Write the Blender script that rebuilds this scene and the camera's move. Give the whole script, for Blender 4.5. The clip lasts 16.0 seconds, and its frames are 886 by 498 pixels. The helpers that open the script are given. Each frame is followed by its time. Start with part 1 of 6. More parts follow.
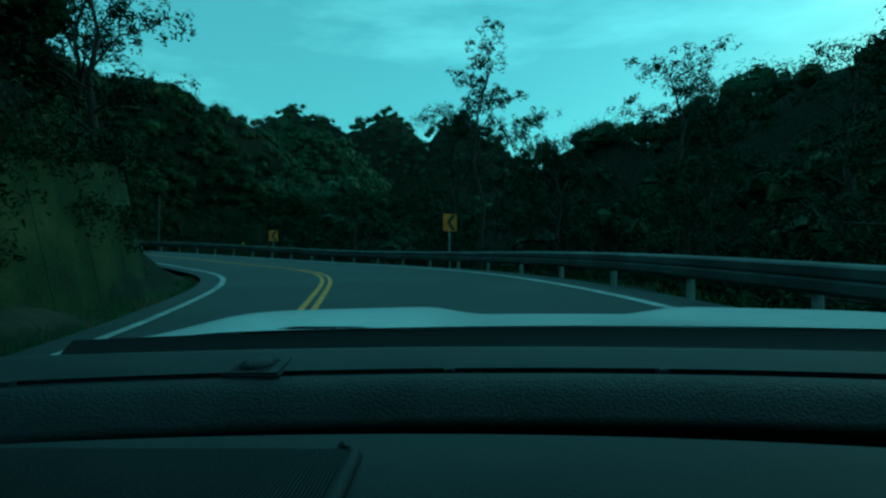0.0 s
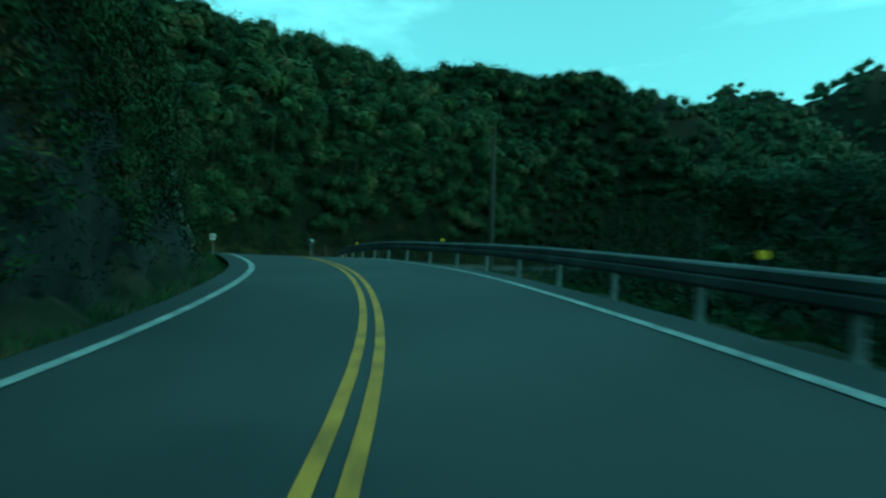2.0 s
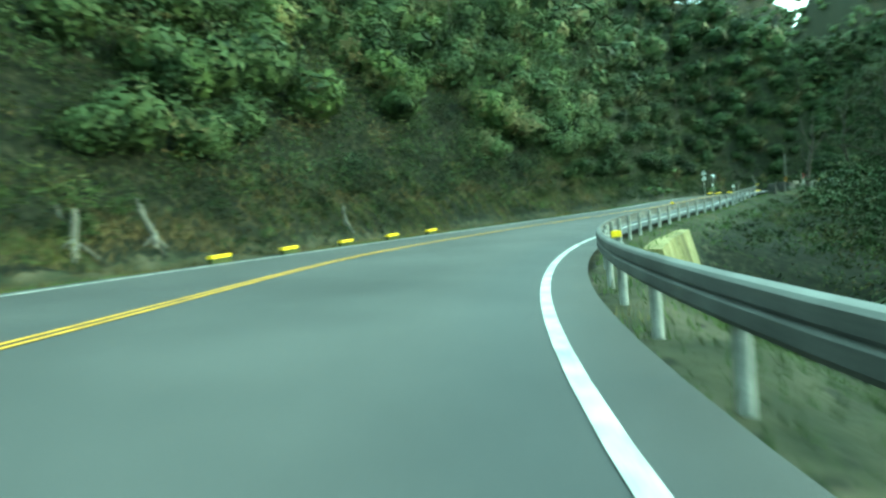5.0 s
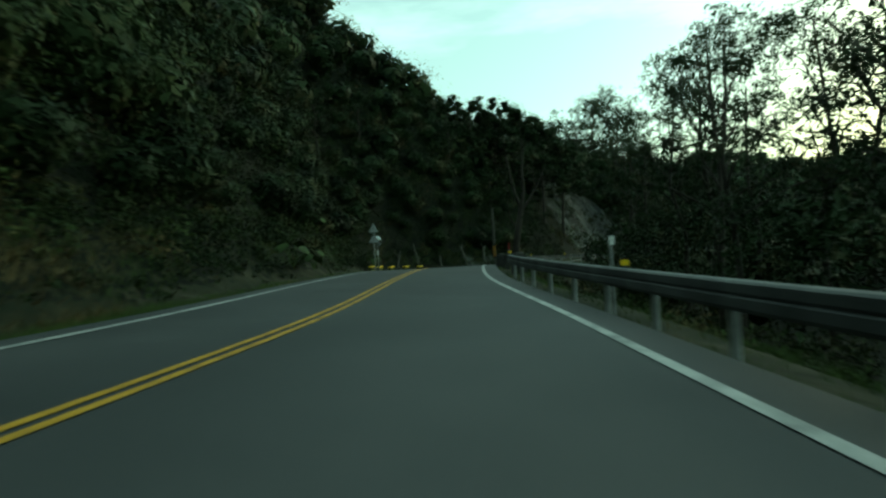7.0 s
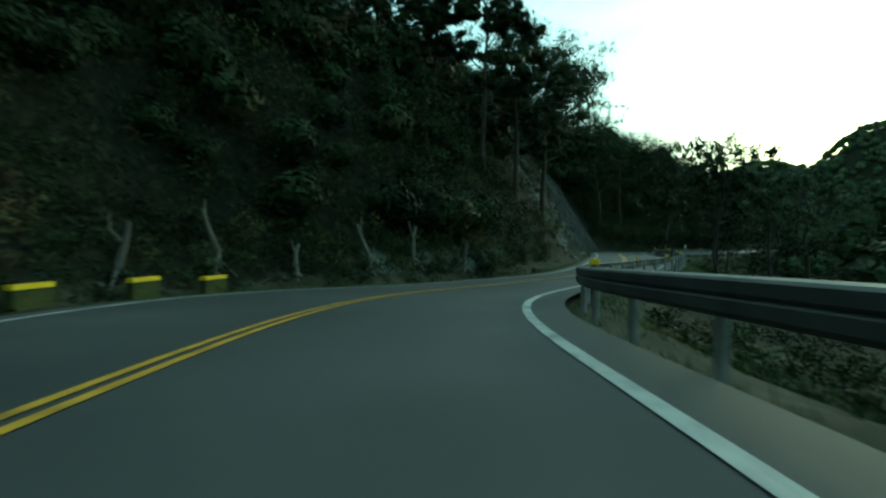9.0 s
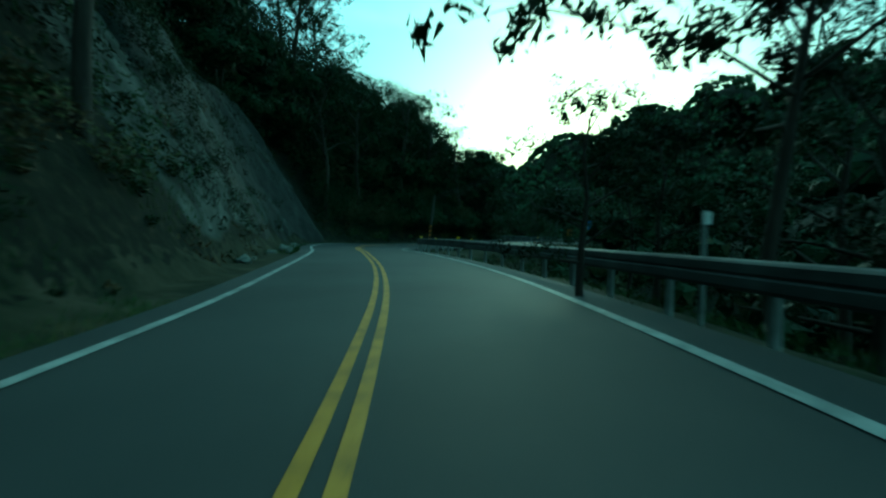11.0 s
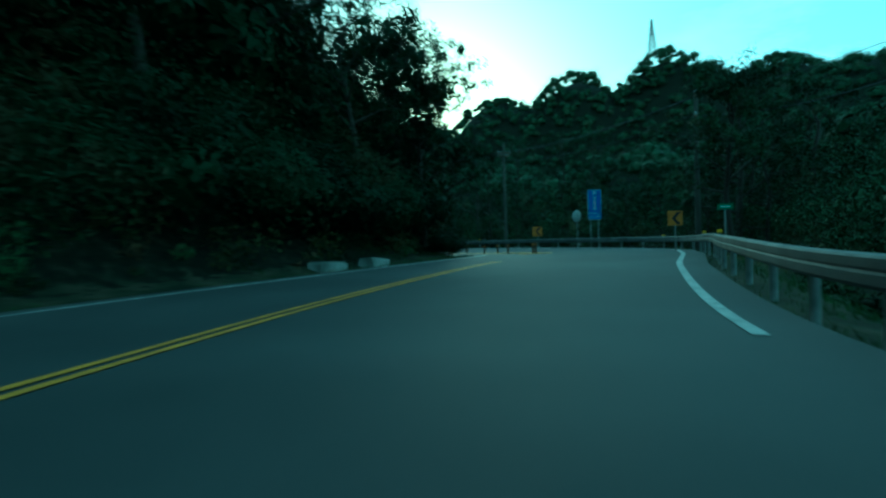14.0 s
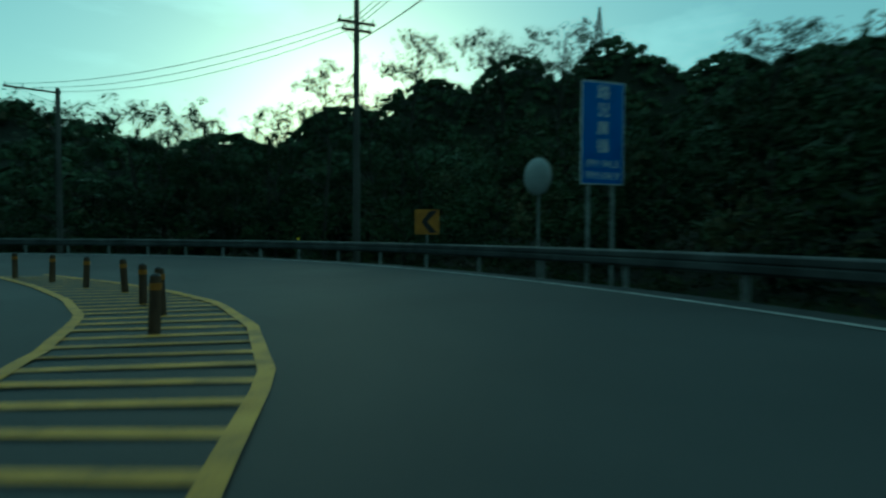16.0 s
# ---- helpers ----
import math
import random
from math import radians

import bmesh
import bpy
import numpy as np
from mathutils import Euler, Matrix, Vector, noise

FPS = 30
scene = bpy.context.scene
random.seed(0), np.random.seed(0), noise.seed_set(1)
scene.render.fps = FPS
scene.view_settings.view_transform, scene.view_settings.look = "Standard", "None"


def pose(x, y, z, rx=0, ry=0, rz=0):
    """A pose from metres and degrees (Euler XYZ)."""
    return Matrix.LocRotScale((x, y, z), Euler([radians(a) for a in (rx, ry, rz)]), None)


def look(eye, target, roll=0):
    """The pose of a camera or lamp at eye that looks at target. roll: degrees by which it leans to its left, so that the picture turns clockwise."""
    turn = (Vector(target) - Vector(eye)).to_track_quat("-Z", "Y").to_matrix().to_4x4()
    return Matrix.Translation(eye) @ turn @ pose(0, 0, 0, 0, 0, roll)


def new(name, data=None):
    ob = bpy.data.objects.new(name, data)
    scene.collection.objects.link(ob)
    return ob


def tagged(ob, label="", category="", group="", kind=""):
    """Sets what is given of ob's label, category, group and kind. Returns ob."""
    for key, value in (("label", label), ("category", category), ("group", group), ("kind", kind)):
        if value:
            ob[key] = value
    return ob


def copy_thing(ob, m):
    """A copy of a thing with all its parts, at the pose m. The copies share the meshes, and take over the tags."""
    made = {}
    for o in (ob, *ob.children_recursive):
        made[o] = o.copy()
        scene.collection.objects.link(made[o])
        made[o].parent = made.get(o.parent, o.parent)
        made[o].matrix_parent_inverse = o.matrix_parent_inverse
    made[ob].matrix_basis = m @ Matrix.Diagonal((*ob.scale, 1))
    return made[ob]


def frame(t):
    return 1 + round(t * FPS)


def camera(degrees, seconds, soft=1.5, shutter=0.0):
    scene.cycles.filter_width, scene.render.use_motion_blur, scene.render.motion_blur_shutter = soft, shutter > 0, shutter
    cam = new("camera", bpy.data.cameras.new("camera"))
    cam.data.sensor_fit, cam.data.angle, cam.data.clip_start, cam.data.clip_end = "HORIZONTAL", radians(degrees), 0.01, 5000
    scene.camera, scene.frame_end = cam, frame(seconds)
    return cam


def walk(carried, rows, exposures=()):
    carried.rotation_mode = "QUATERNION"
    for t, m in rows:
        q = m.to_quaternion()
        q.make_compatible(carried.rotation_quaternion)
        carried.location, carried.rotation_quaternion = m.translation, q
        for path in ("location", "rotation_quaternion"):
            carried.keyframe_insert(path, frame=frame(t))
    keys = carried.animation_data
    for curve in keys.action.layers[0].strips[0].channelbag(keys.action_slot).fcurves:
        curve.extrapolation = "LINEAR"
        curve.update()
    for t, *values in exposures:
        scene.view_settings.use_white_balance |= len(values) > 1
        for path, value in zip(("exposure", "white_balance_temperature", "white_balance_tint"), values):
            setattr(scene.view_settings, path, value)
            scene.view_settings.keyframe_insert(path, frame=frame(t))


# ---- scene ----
cam = camera(82, 16.0, soft=2.4, shutter=0.25)

# seconds, eye x y z, heading to the left of +y, pitch, lean to the left (metres, degrees)
PATH = [
    (0, 0.00, -0.00, 0.00, 0.51, 1.79, 0.01),
    (0.04, 0.00, 0.00, 0.00, 0.51, 1.79, 0.01),
    (0.5, -0.60, 7.58, 0.42, 5.13, 1.75, -0.35),
    (1, -2.76, 14.89, 0.70, 16.70, 1.37, -0.52),
    (1.5, -6.74, 21.59, 0.94, 30.74, 1.44, 0.98),
    (2, -12.07, 27.41, 1.30, 45.88, 1.05, 1.47),
    (2.5, -18.65, 32.34, 1.78, 58.67, 0.45, 0.78),
    (3, -26.21, 36.47, 2.15, 66.09, -0.09, 0.15),
    (3.5, -34.32, 40.33, 2.10, 66.41, -0.89, -2.50),
    (4, -42.45, 44.61, 1.87, 62.15, -3.51, -6.16),
    (4.5, -49.73, 49.60, 1.51, 51.14, -4.72, -7.27),
    (5, -55.60, 56.05, 1.26, 35.29, -3.93, -6.35),
    (5.5, -59.76, 63.45, 1.08, 21.14, -2.72, -5.23),
    (6, -62.26, 71.58, 0.98, 9.20, -1.70, -4.18),
    (6.5, -63.38, 80.01, 0.93, 0.08, -0.69, -3.62),
    (7, -63.49, 88.53, 0.92, -6.29, 0.34, -3.48),
    (7.5, -62.92, 97.02, 0.95, -10.05, 1.15, -3.41),
    (8, -61.87, 105.48, 0.99, -11.30, 0.97, -2.54),
    (8.5, -60.40, 113.92, 0.99, -13.55, 0.19, -0.86),
    (9, -58.32, 122.05, 0.80, -17.08, -1.26, -0.18),
    (9.5, -55.09, 129.90, 0.55, -24.32, -2.78, 0.53),
    (10, -50.77, 136.67, 0.14, -37.08, -2.74, 2.07),
    (10.5, -45.53, 142.08, 0.03, -45.32, -2.36, 1.63),
    (11, -40.12, 147.33, -0.03, -46.08, -2.11, 0.96),
    (11.5, -34.90, 152.78, -0.07, -43.00, -1.86, 0.49),
    (12, -30.05, 158.57, -0.10, -40.34, -1.59, 0.07),
    (12.5, -25.47, 164.56, -0.13, -38.18, -1.64, -0.93),
    (13, -20.72, 170.40, -0.22, -38.45, -2.08, -1.83),
    (13.5, -15.26, 175.71, -0.47, -49.52, -1.87, -3.48),
    (14, -8.61, 179.80, -0.64, -64.34, -1.14, -1.75),
    (14.5, -1.09, 182.04, -0.57, -78.03, -1.35, -1.28),
    (15, 6.93, 183.03, -0.49, -88.84, -1.50, -0.77),
    (15.5, 14.51, 183.97, -0.63, -85.87, -1.16, -0.29),
    (16, 21.50, 186.25, -0.64, -71.32, -1.66, 0.30),
]


def aim(x, y, z, yaw, pitch, roll):
    a, b = radians(yaw), radians(pitch)
    way = Vector((-math.sin(a) * math.cos(b), math.cos(a) * math.cos(b), math.sin(b)))
    return look((x, y, z), Vector((x, y, z)) + way, roll)


walk(cam, [(t, aim(*p)) for t, *p in PATH], exposures=[
    (0, -0.65, 3850, -70), (0.6, -0.65, 3550, -70), (1.0, -0.6, 3650, -70), (1.5, -0.1, 4300, -70), (2.0, 0.05, 4150, -70), (2.5, 0.05, 4300, -70), (3.5, 1.4, 4750, -64), (4, 2.3, 5600, -56), (5, 2.95, 6300, -45), (5.6, 2.8, 6200, -42),
    (7.3, 0.0, 6900, -35), (8.2, 0.05, 6300, -37), (9, 0.35, 5800, -42), (10.0, 0.0, 5400, -60), (12.3, -0.45, 3400, -66), (13.5, -0.2, 3550, -66), (14.2, 0.05, 4000, -62), (15, -0.25, 4150, -63), (15.6, -0.15, 4250, -54), (16, -1.0, 4800, -52)])


# ---- light ----
world = bpy.data.worlds.new("sky")
scene.world = world
world.use_nodes = True
wn = world.node_tree.nodes
sky = wn.new("ShaderNodeTexSky")
sky.sky_type, sky.sun_disc = "NISHITA", False
SUN_HEADING, SUN_HEIGHT = 62.0, 13.0      # degrees clockwise from +y, and above the horizon
sky.sun_elevation, sky.sun_rotation = radians(SUN_HEIGHT), radians(SUN_HEADING)
sky.air_density, sky.dust_density, sky.ozone_density = 1.2, 1.0, 1.5
wn["Background"].inputs["Strength"].default_value = 0.15
# a thin, even veil of high cloud over the clear sky
veil = wn.new("ShaderNodeMix")
veil.data_type, veil.blend_type = "RGBA", "ADD"
veil.inputs[0].default_value = 1.0
veil.inputs[7].default_value = (2.1, 2.45, 2.55, 1)
world.node_tree.links.new(sky.outputs[0], veil.inputs[6])
# streaks of thicker cloud
sky_co, sky_map, cloud = wn.new("ShaderNodeTexCoord"), wn.new("ShaderNodeMapping"), wn.new("ShaderNodeTexNoise")
sky_map.inputs["Scale"].default_value, sky_map.inputs["Rotation"].default_value = (1, 1.6, 4.5), (0.25, 0, 0.4)
cloud.inputs["Scale"].default_value, cloud.inputs["Detail"].default_value, cloud.inputs["Roughness"].default_value = 2.0, 6, 0.6
streak = wn.new("ShaderNodeMapRange")
streak.inputs["From Min"].default_value, streak.inputs["From Max"].default_value, streak.inputs["To Max"].default_value = 0.5, 0.78, 1.0
cover = wn.new("ShaderNodeMix")
cover.data_type, cover.blend_type = "RGBA", "ADD"
cover.inputs[7].default_value = (2.6, 2.8, 2.8, 1)
for a, b in ((sky_co.outputs["Generated"], sky_map.inputs["Vector"]), (sky_map.outputs[0], cloud.inputs["Vector"]), (cloud.outputs["Fac"], streak.inputs["Value"]),
             (streak.outputs[0], cover.inputs[0]), (veil.outputs[2], cover.inputs[6]), (cover.outputs[2], wn["Background"].inputs["Color"])):
    world.node_tree.links.new(a, b)
sun = new("sun", bpy.data.lights.new("sun", "SUN"))
sun.data.energy, sun.data.angle, sun.data.color = 0.6, radians(15), (1.0, 0.95, 0.86)
sun.matrix_world = look((math.sin(radians(SUN_HEADING)) * 9, math.cos(radians(SUN_HEADING)) * 9, 9 * math.tan(radians(SUN_HEIGHT))), (0, 0, 0))


# ---- materials ----
def material(name, rough=0.8, metal=0.0, spec=0.4):
    m = bpy.data.materials.new(name)
    m.use_nodes = True
    b = m.node_tree.nodes["Principled BSDF"]
    b.inputs["Roughness"].default_value, b.inputs["Metallic"].default_value = rough, metal
    b.inputs["Specular IOR Level"].default_value = spec
    return m, m.node_tree.nodes, m.node_tree.links, b


def ramp(nodes, stops):
    r = nodes.new("ShaderNodeValToRGB")
    e = r.color_ramp.elements
    while len(e) < len(stops):
        e.new(0.5)
    for el, (p, c) in zip(e, stops):
        el.position, el.color = p, (*c, 1)
    return r


def surface(name, colours, scale, rough=0.8, bump=0.3, fine=40.0, metal=0.0, spec=0.4, stretch=(1, 1, 1)):
    """A mottled surface: colours over a noise of the given size, finer grain over it, and relief."""
    m, n, l, b = material(name, rough, metal, spec)
    co = n.new("ShaderNodeTexCoord")
    mp = n.new("ShaderNodeMapping")
    mp.inputs["Scale"].default_value = stretch
    l.new(co.outputs["Object"], mp.inputs["Vector"])
    big, small = n.new("ShaderNodeTexNoise"), n.new("ShaderNodeTexNoise")
    big.inputs["Scale"].default_value, big.inputs["Detail"].default_value = scale, 5
    small.inputs["Scale"].default_value, small.inputs["Detail"].default_value = fine, 3
    l.new(mp.outputs[0], big.inputs["Vector"])
    l.new(mp.outputs[0], small.inputs["Vector"])
    k = len(colours) - 1
    r = ramp(n, [(0.3 + 0.4 * i / k, c) for i, c in enumerate(colours)])
    mix = n.new("ShaderNodeMath")
    mix.operation = "MULTIPLY_ADD"
    mix.inputs[1].default_value = 0.35
    l.new(small.outputs["Fac"], mix.inputs[0])
    sub = n.new("ShaderNodeMath")
    sub.operation = "MULTIPLY_ADD"
    sub.inputs[1].default_value, sub.inputs[2].default_value = 0.8, -0.08
    l.new(big.outputs["Fac"], sub.inputs[0])
    l.new(sub.outputs[0], mix.inputs[2])
    l.new(mix.outputs[0], r.inputs["Fac"])
    l.new(r.outputs["Color"], b.inputs["Base Color"])
    if bump:
        bp = n.new("ShaderNodeBump")
        bp.inputs["Strength"].default_value, bp.inputs["Distance"].default_value = bump, 0.02
        l.new(small.outputs["Fac"], bp.inputs["Height"])
        l.new(bp.outputs[0], b.inputs["Normal"])
    return m


def leaf_material(name, dark, light, dry):
    """Leaves, each clump with its own green."""
    m, n, l, b = material(name, 0.65, 0, 0.1)
    geo = n.new("ShaderNodeNewGeometry")
    r = ramp(n, [(0.0, dark), (0.55, light), (0.92, light), (1.0, dry)])
    co, nz = n.new("ShaderNodeTexCoord"), n.new("ShaderNodeTexNoise")
    nz.inputs["Scale"].default_value, nz.inputs["Detail"].default_value = 0.33, 5
    l.new(co.outputs["Object"], nz.inputs["Vector"])
    mix = n.new("ShaderNodeMath")
    mix.operation = "MULTIPLY_ADD"
    mix.inputs[1].default_value = 0.26
    half = n.new("ShaderNodeMath")
    half.operation = "MULTIPLY_ADD"
    half.inputs[1].default_value, half.inputs[2].default_value = 3.8, -1.5
    l.new(nz.outputs["Fac"], half.inputs[0])
    l.new(geo.outputs["Random Per Island"], mix.inputs[0])
    l.new(half.outputs[0], mix.inputs[2])
    l.new(mix.outputs[0], r.inputs["Fac"])
    l.new(r.outputs["Color"], b.inputs["Base Color"])
    return m


ASPHALT = surface("asphalt", [(0.03, 0.032, 0.033), (0.047, 0.049, 0.05), (0.07, 0.071, 0.071)], 0.28, 0.7, 0.3, 90)
WHITE_PAINT = surface("road_paint_white", [(0.18, 0.185, 0.18), (0.42, 0.42, 0.4), (0.6, 0.6, 0.57)], 3.0, 0.6, 0.2, 50)
YELLOW_PAINT = surface("road_paint_yellow", [(0.25, 0.15, 0.025), (0.5, 0.28, 0.025), (0.62, 0.36, 0.04)], 3.0, 0.6, 0.2, 50)


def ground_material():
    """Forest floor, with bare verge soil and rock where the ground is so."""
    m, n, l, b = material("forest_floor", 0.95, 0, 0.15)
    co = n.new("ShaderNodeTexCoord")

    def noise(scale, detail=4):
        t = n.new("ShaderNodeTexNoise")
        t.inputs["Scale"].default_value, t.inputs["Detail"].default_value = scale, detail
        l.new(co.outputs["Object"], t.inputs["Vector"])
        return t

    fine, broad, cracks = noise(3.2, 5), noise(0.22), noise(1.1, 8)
    # floor near black: its colour stands for shade in gaps between the plants
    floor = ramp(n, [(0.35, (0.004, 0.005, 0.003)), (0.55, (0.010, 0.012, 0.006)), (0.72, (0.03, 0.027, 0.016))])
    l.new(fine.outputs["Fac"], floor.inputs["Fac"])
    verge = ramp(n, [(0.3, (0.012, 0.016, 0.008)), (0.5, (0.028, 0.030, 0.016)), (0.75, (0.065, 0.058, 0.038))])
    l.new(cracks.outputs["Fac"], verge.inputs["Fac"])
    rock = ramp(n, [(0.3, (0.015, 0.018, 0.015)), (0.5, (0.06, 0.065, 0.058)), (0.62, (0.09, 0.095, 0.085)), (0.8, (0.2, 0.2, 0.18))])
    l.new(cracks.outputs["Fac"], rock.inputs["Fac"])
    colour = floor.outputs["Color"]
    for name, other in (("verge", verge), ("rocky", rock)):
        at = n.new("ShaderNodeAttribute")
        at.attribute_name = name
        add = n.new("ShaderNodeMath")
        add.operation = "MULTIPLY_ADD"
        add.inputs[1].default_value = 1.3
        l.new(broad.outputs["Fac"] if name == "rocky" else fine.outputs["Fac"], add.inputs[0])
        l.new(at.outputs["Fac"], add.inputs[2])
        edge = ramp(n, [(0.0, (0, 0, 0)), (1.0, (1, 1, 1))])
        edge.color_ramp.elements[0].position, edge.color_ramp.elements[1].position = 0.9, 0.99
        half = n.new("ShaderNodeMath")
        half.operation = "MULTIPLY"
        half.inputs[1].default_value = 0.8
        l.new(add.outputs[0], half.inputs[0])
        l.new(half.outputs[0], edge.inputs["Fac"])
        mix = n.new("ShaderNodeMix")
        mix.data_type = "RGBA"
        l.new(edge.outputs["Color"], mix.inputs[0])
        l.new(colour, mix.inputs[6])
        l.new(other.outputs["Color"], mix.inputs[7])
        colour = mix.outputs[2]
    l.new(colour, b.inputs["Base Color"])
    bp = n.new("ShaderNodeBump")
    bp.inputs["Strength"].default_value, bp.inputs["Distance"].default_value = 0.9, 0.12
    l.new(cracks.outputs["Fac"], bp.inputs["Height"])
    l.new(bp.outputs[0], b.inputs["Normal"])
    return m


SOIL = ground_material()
STEEL = surface("weathered_rail_steel", [(0.05, 0.052, 0.05), (0.095, 0.098, 0.096), (0.16, 0.165, 0.16)], 1.2, 0.6, 0.12, 40, metal=0.5)
BARK = surface("bark", [(0.02, 0.016, 0.012), (0.04, 0.034, 0.026), (0.07, 0.06, 0.048)], 4.0, 0.9, 0.8, 25, stretch=(1, 1, 0.2))
PALE_BARK = surface("pale_bark", [(0.045, 0.043, 0.035), (0.105, 0.1, 0.085), (0.2, 0.19, 0.165)], 2.5, 0.9, 0.7, 22, stretch=(1, 1, 0.25))
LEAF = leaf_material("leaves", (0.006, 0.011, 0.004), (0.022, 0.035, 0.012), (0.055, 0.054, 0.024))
# leaf colour paled in place of haze over the far slopes
HAZED_LEAF = leaf_material("haze_paled_canopy", (0.034, 0.049, 0.026), (0.055, 0.076, 0.036), (0.078, 0.082, 0.045))
# lighter copy of LEAF: haze and brighter light put into the colour
MID_LEAF = leaf_material("lightened_leaves", (0.013, 0.022, 0.01), (0.048, 0.068, 0.026), (0.09, 0.085, 0.04))
BRUSH = leaf_material("undergrowth_leaves", (0.007, 0.011, 0.004), (0.027, 0.038, 0.012), (0.07, 0.052, 0.024))
FRESH = leaf_material("fresh_green_leaves", (0.016, 0.026, 0.009), (0.062, 0.088, 0.028), (0.12, 0.12, 0.05))
OLIVE = leaf_material("olive_leaves", (0.016, 0.02, 0.007), (0.068, 0.072, 0.022), (0.14, 0.10, 0.045))
GRASS = leaf_material("grass_blades", (0.03, 0.052, 0.015), (0.08, 0.115, 0.032), (0.16, 0.14, 0.065))
STRAW = leaf_material("straw", (0.03, 0.03, 0.012), (0.12, 0.09, 0.04), (0.2, 0.15, 0.07))
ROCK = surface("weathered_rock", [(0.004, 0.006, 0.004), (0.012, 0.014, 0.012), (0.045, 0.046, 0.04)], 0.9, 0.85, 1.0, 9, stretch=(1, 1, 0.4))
MORTAR = surface("pale_mortar", [(0.05, 0.055, 0.045), (0.17, 0.18, 0.16), (0.34, 0.34, 0.31)], 1.6, 0.9, 0.5, 25)
CONCRETE = surface("old_concrete", [(0.12, 0.13, 0.11), (0.26, 0.27, 0.25), (0.4, 0.4, 0.37)], 1.2, 0.9, 0.4, 30)
DARK_CONCRETE = surface("dark_weathered_concrete", [(0.012, 0.012, 0.01), (0.03, 0.03, 0.026), (0.07, 0.068, 0.058)], 2.0, 0.95, 0.7, 14)
MOSS = surface("mossy_concrete", [(0.012, 0.016, 0.004), (0.04, 0.048, 0.01), (0.085, 0.085, 0.025)], 0.9, 0.95, 0.6, 18)
LICHEN = surface("lichen_covered_concrete", [(0.06, 0.055, 0.018), (0.15, 0.135, 0.05), (0.26, 0.24, 0.12)], 0.8, 0.95, 0.6, 16, stretch=(1, 1, 0.5))
POST = surface("pale_post", [(0.12, 0.125, 0.115), (0.24, 0.245, 0.23), (0.36, 0.36, 0.34)], 3.0, 0.7, 0.2, 40)
SIGN_BACK = surface("grey_sign_metal", [(0.3, 0.32, 0.32), (0.4, 0.42, 0.42), (0.48, 0.5, 0.5)], 2.0, 0.5, 0.1, 40, metal=0.4)
SIGN_YELLOW = surface("sign_yellow", [(0.26, 0.11, 0.016), (0.42, 0.19, 0.022), (0.52, 0.26, 0.03)], 2.5, 0.45, 0.05, 40)
SIGN_BLACK = surface("sign_black", [(0.012, 0.012, 0.012), (0.02, 0.02, 0.02), (0.03, 0.03, 0.03)], 3.0, 0.5, 0.05, 40)
SIGN_BLUE = surface("sign_blue", [(0.01, 0.08, 0.35), (0.015, 0.11, 0.45), (0.02, 0.13, 0.5)], 1.5, 0.4, 0.05, 30)
SIGN_GREEN = surface("sign_green", [(0.01, 0.15, 0.07), (0.015, 0.2, 0.09), (0.02, 0.24, 0.11)], 1.5, 0.4, 0.05, 30)
SIGN_WHITE = surface("sign_white", [(0.55, 0.55, 0.5), (0.72, 0.72, 0.68), (0.8, 0.8, 0.77)], 2.0, 0.4, 0.05, 30)
SIGN_RED = surface("sign_red", [(0.35, 0.03, 0.02), (0.45, 0.04, 0.03), (0.5, 0.06, 0.04)], 2.0, 0.4, 0.05, 30)
MIRROR = surface("weathered_convex_mirror", [(0.42, 0.44, 0.42), (0.55, 0.56, 0.54), (0.62, 0.62, 0.6)], 3.0, 0.16, 0.03, 30, metal=0.95)
REFLECT = surface("reflector_yellow", [(0.75, 0.5, 0.02), (0.85, 0.6, 0.03), (0.9, 0.65, 0.05)], 4.0, 0.3, 0.05, 60)
POLE_MAT = surface("utility_pole_concrete", [(0.045, 0.042, 0.036), (0.085, 0.08, 0.068), (0.14, 0.13, 0.115)], 1.0, 0.9, 0.3, 25, stretch=(1, 1, 0.3))
WIRE = surface("black_cable", [(0.01, 0.01, 0.01), (0.015, 0.015, 0.015), (0.02, 0.02, 0.02)], 3.0, 0.6, 0.0, 40)
WALL_STONE = surface("grey_green_stone", [(0.014, 0.02, 0.012), (0.055, 0.065, 0.05), (0.14, 0.145, 0.125)], 0.9, 0.9, 0.8, 9)
WOOD = surface("weathered_brown_wood", [(0.05, 0.03, 0.018), (0.1, 0.065, 0.035), (0.15, 0.11, 0.06)], 3.0, 0.85, 0.4, 30, stretch=(1, 1, 0.2))


# ---- building helpers ----
def part(name, bm, mat, parent=None, label=""):
    me = bpy.data.meshes.new(name)
    bm.to_mesh(me)
    bm.free()
    me.materials.append(mat)
    ob = new(name, me)
    if parent is not None:
        ob.parent = parent
    return tagged(ob, label)


def raw(name, verts, faces, mat, parent=None, smooth=False):
    me = bpy.data.meshes.new(name)
    me.from_pydata([tuple(v) for v in verts], [], faces)
    me.materials.append(mat)
    if smooth:
        me.polygons.foreach_set("use_smooth", [True] * len(me.polygons))
    ob = new(name, me)
    if parent is not None:
        ob.parent = parent
    return ob


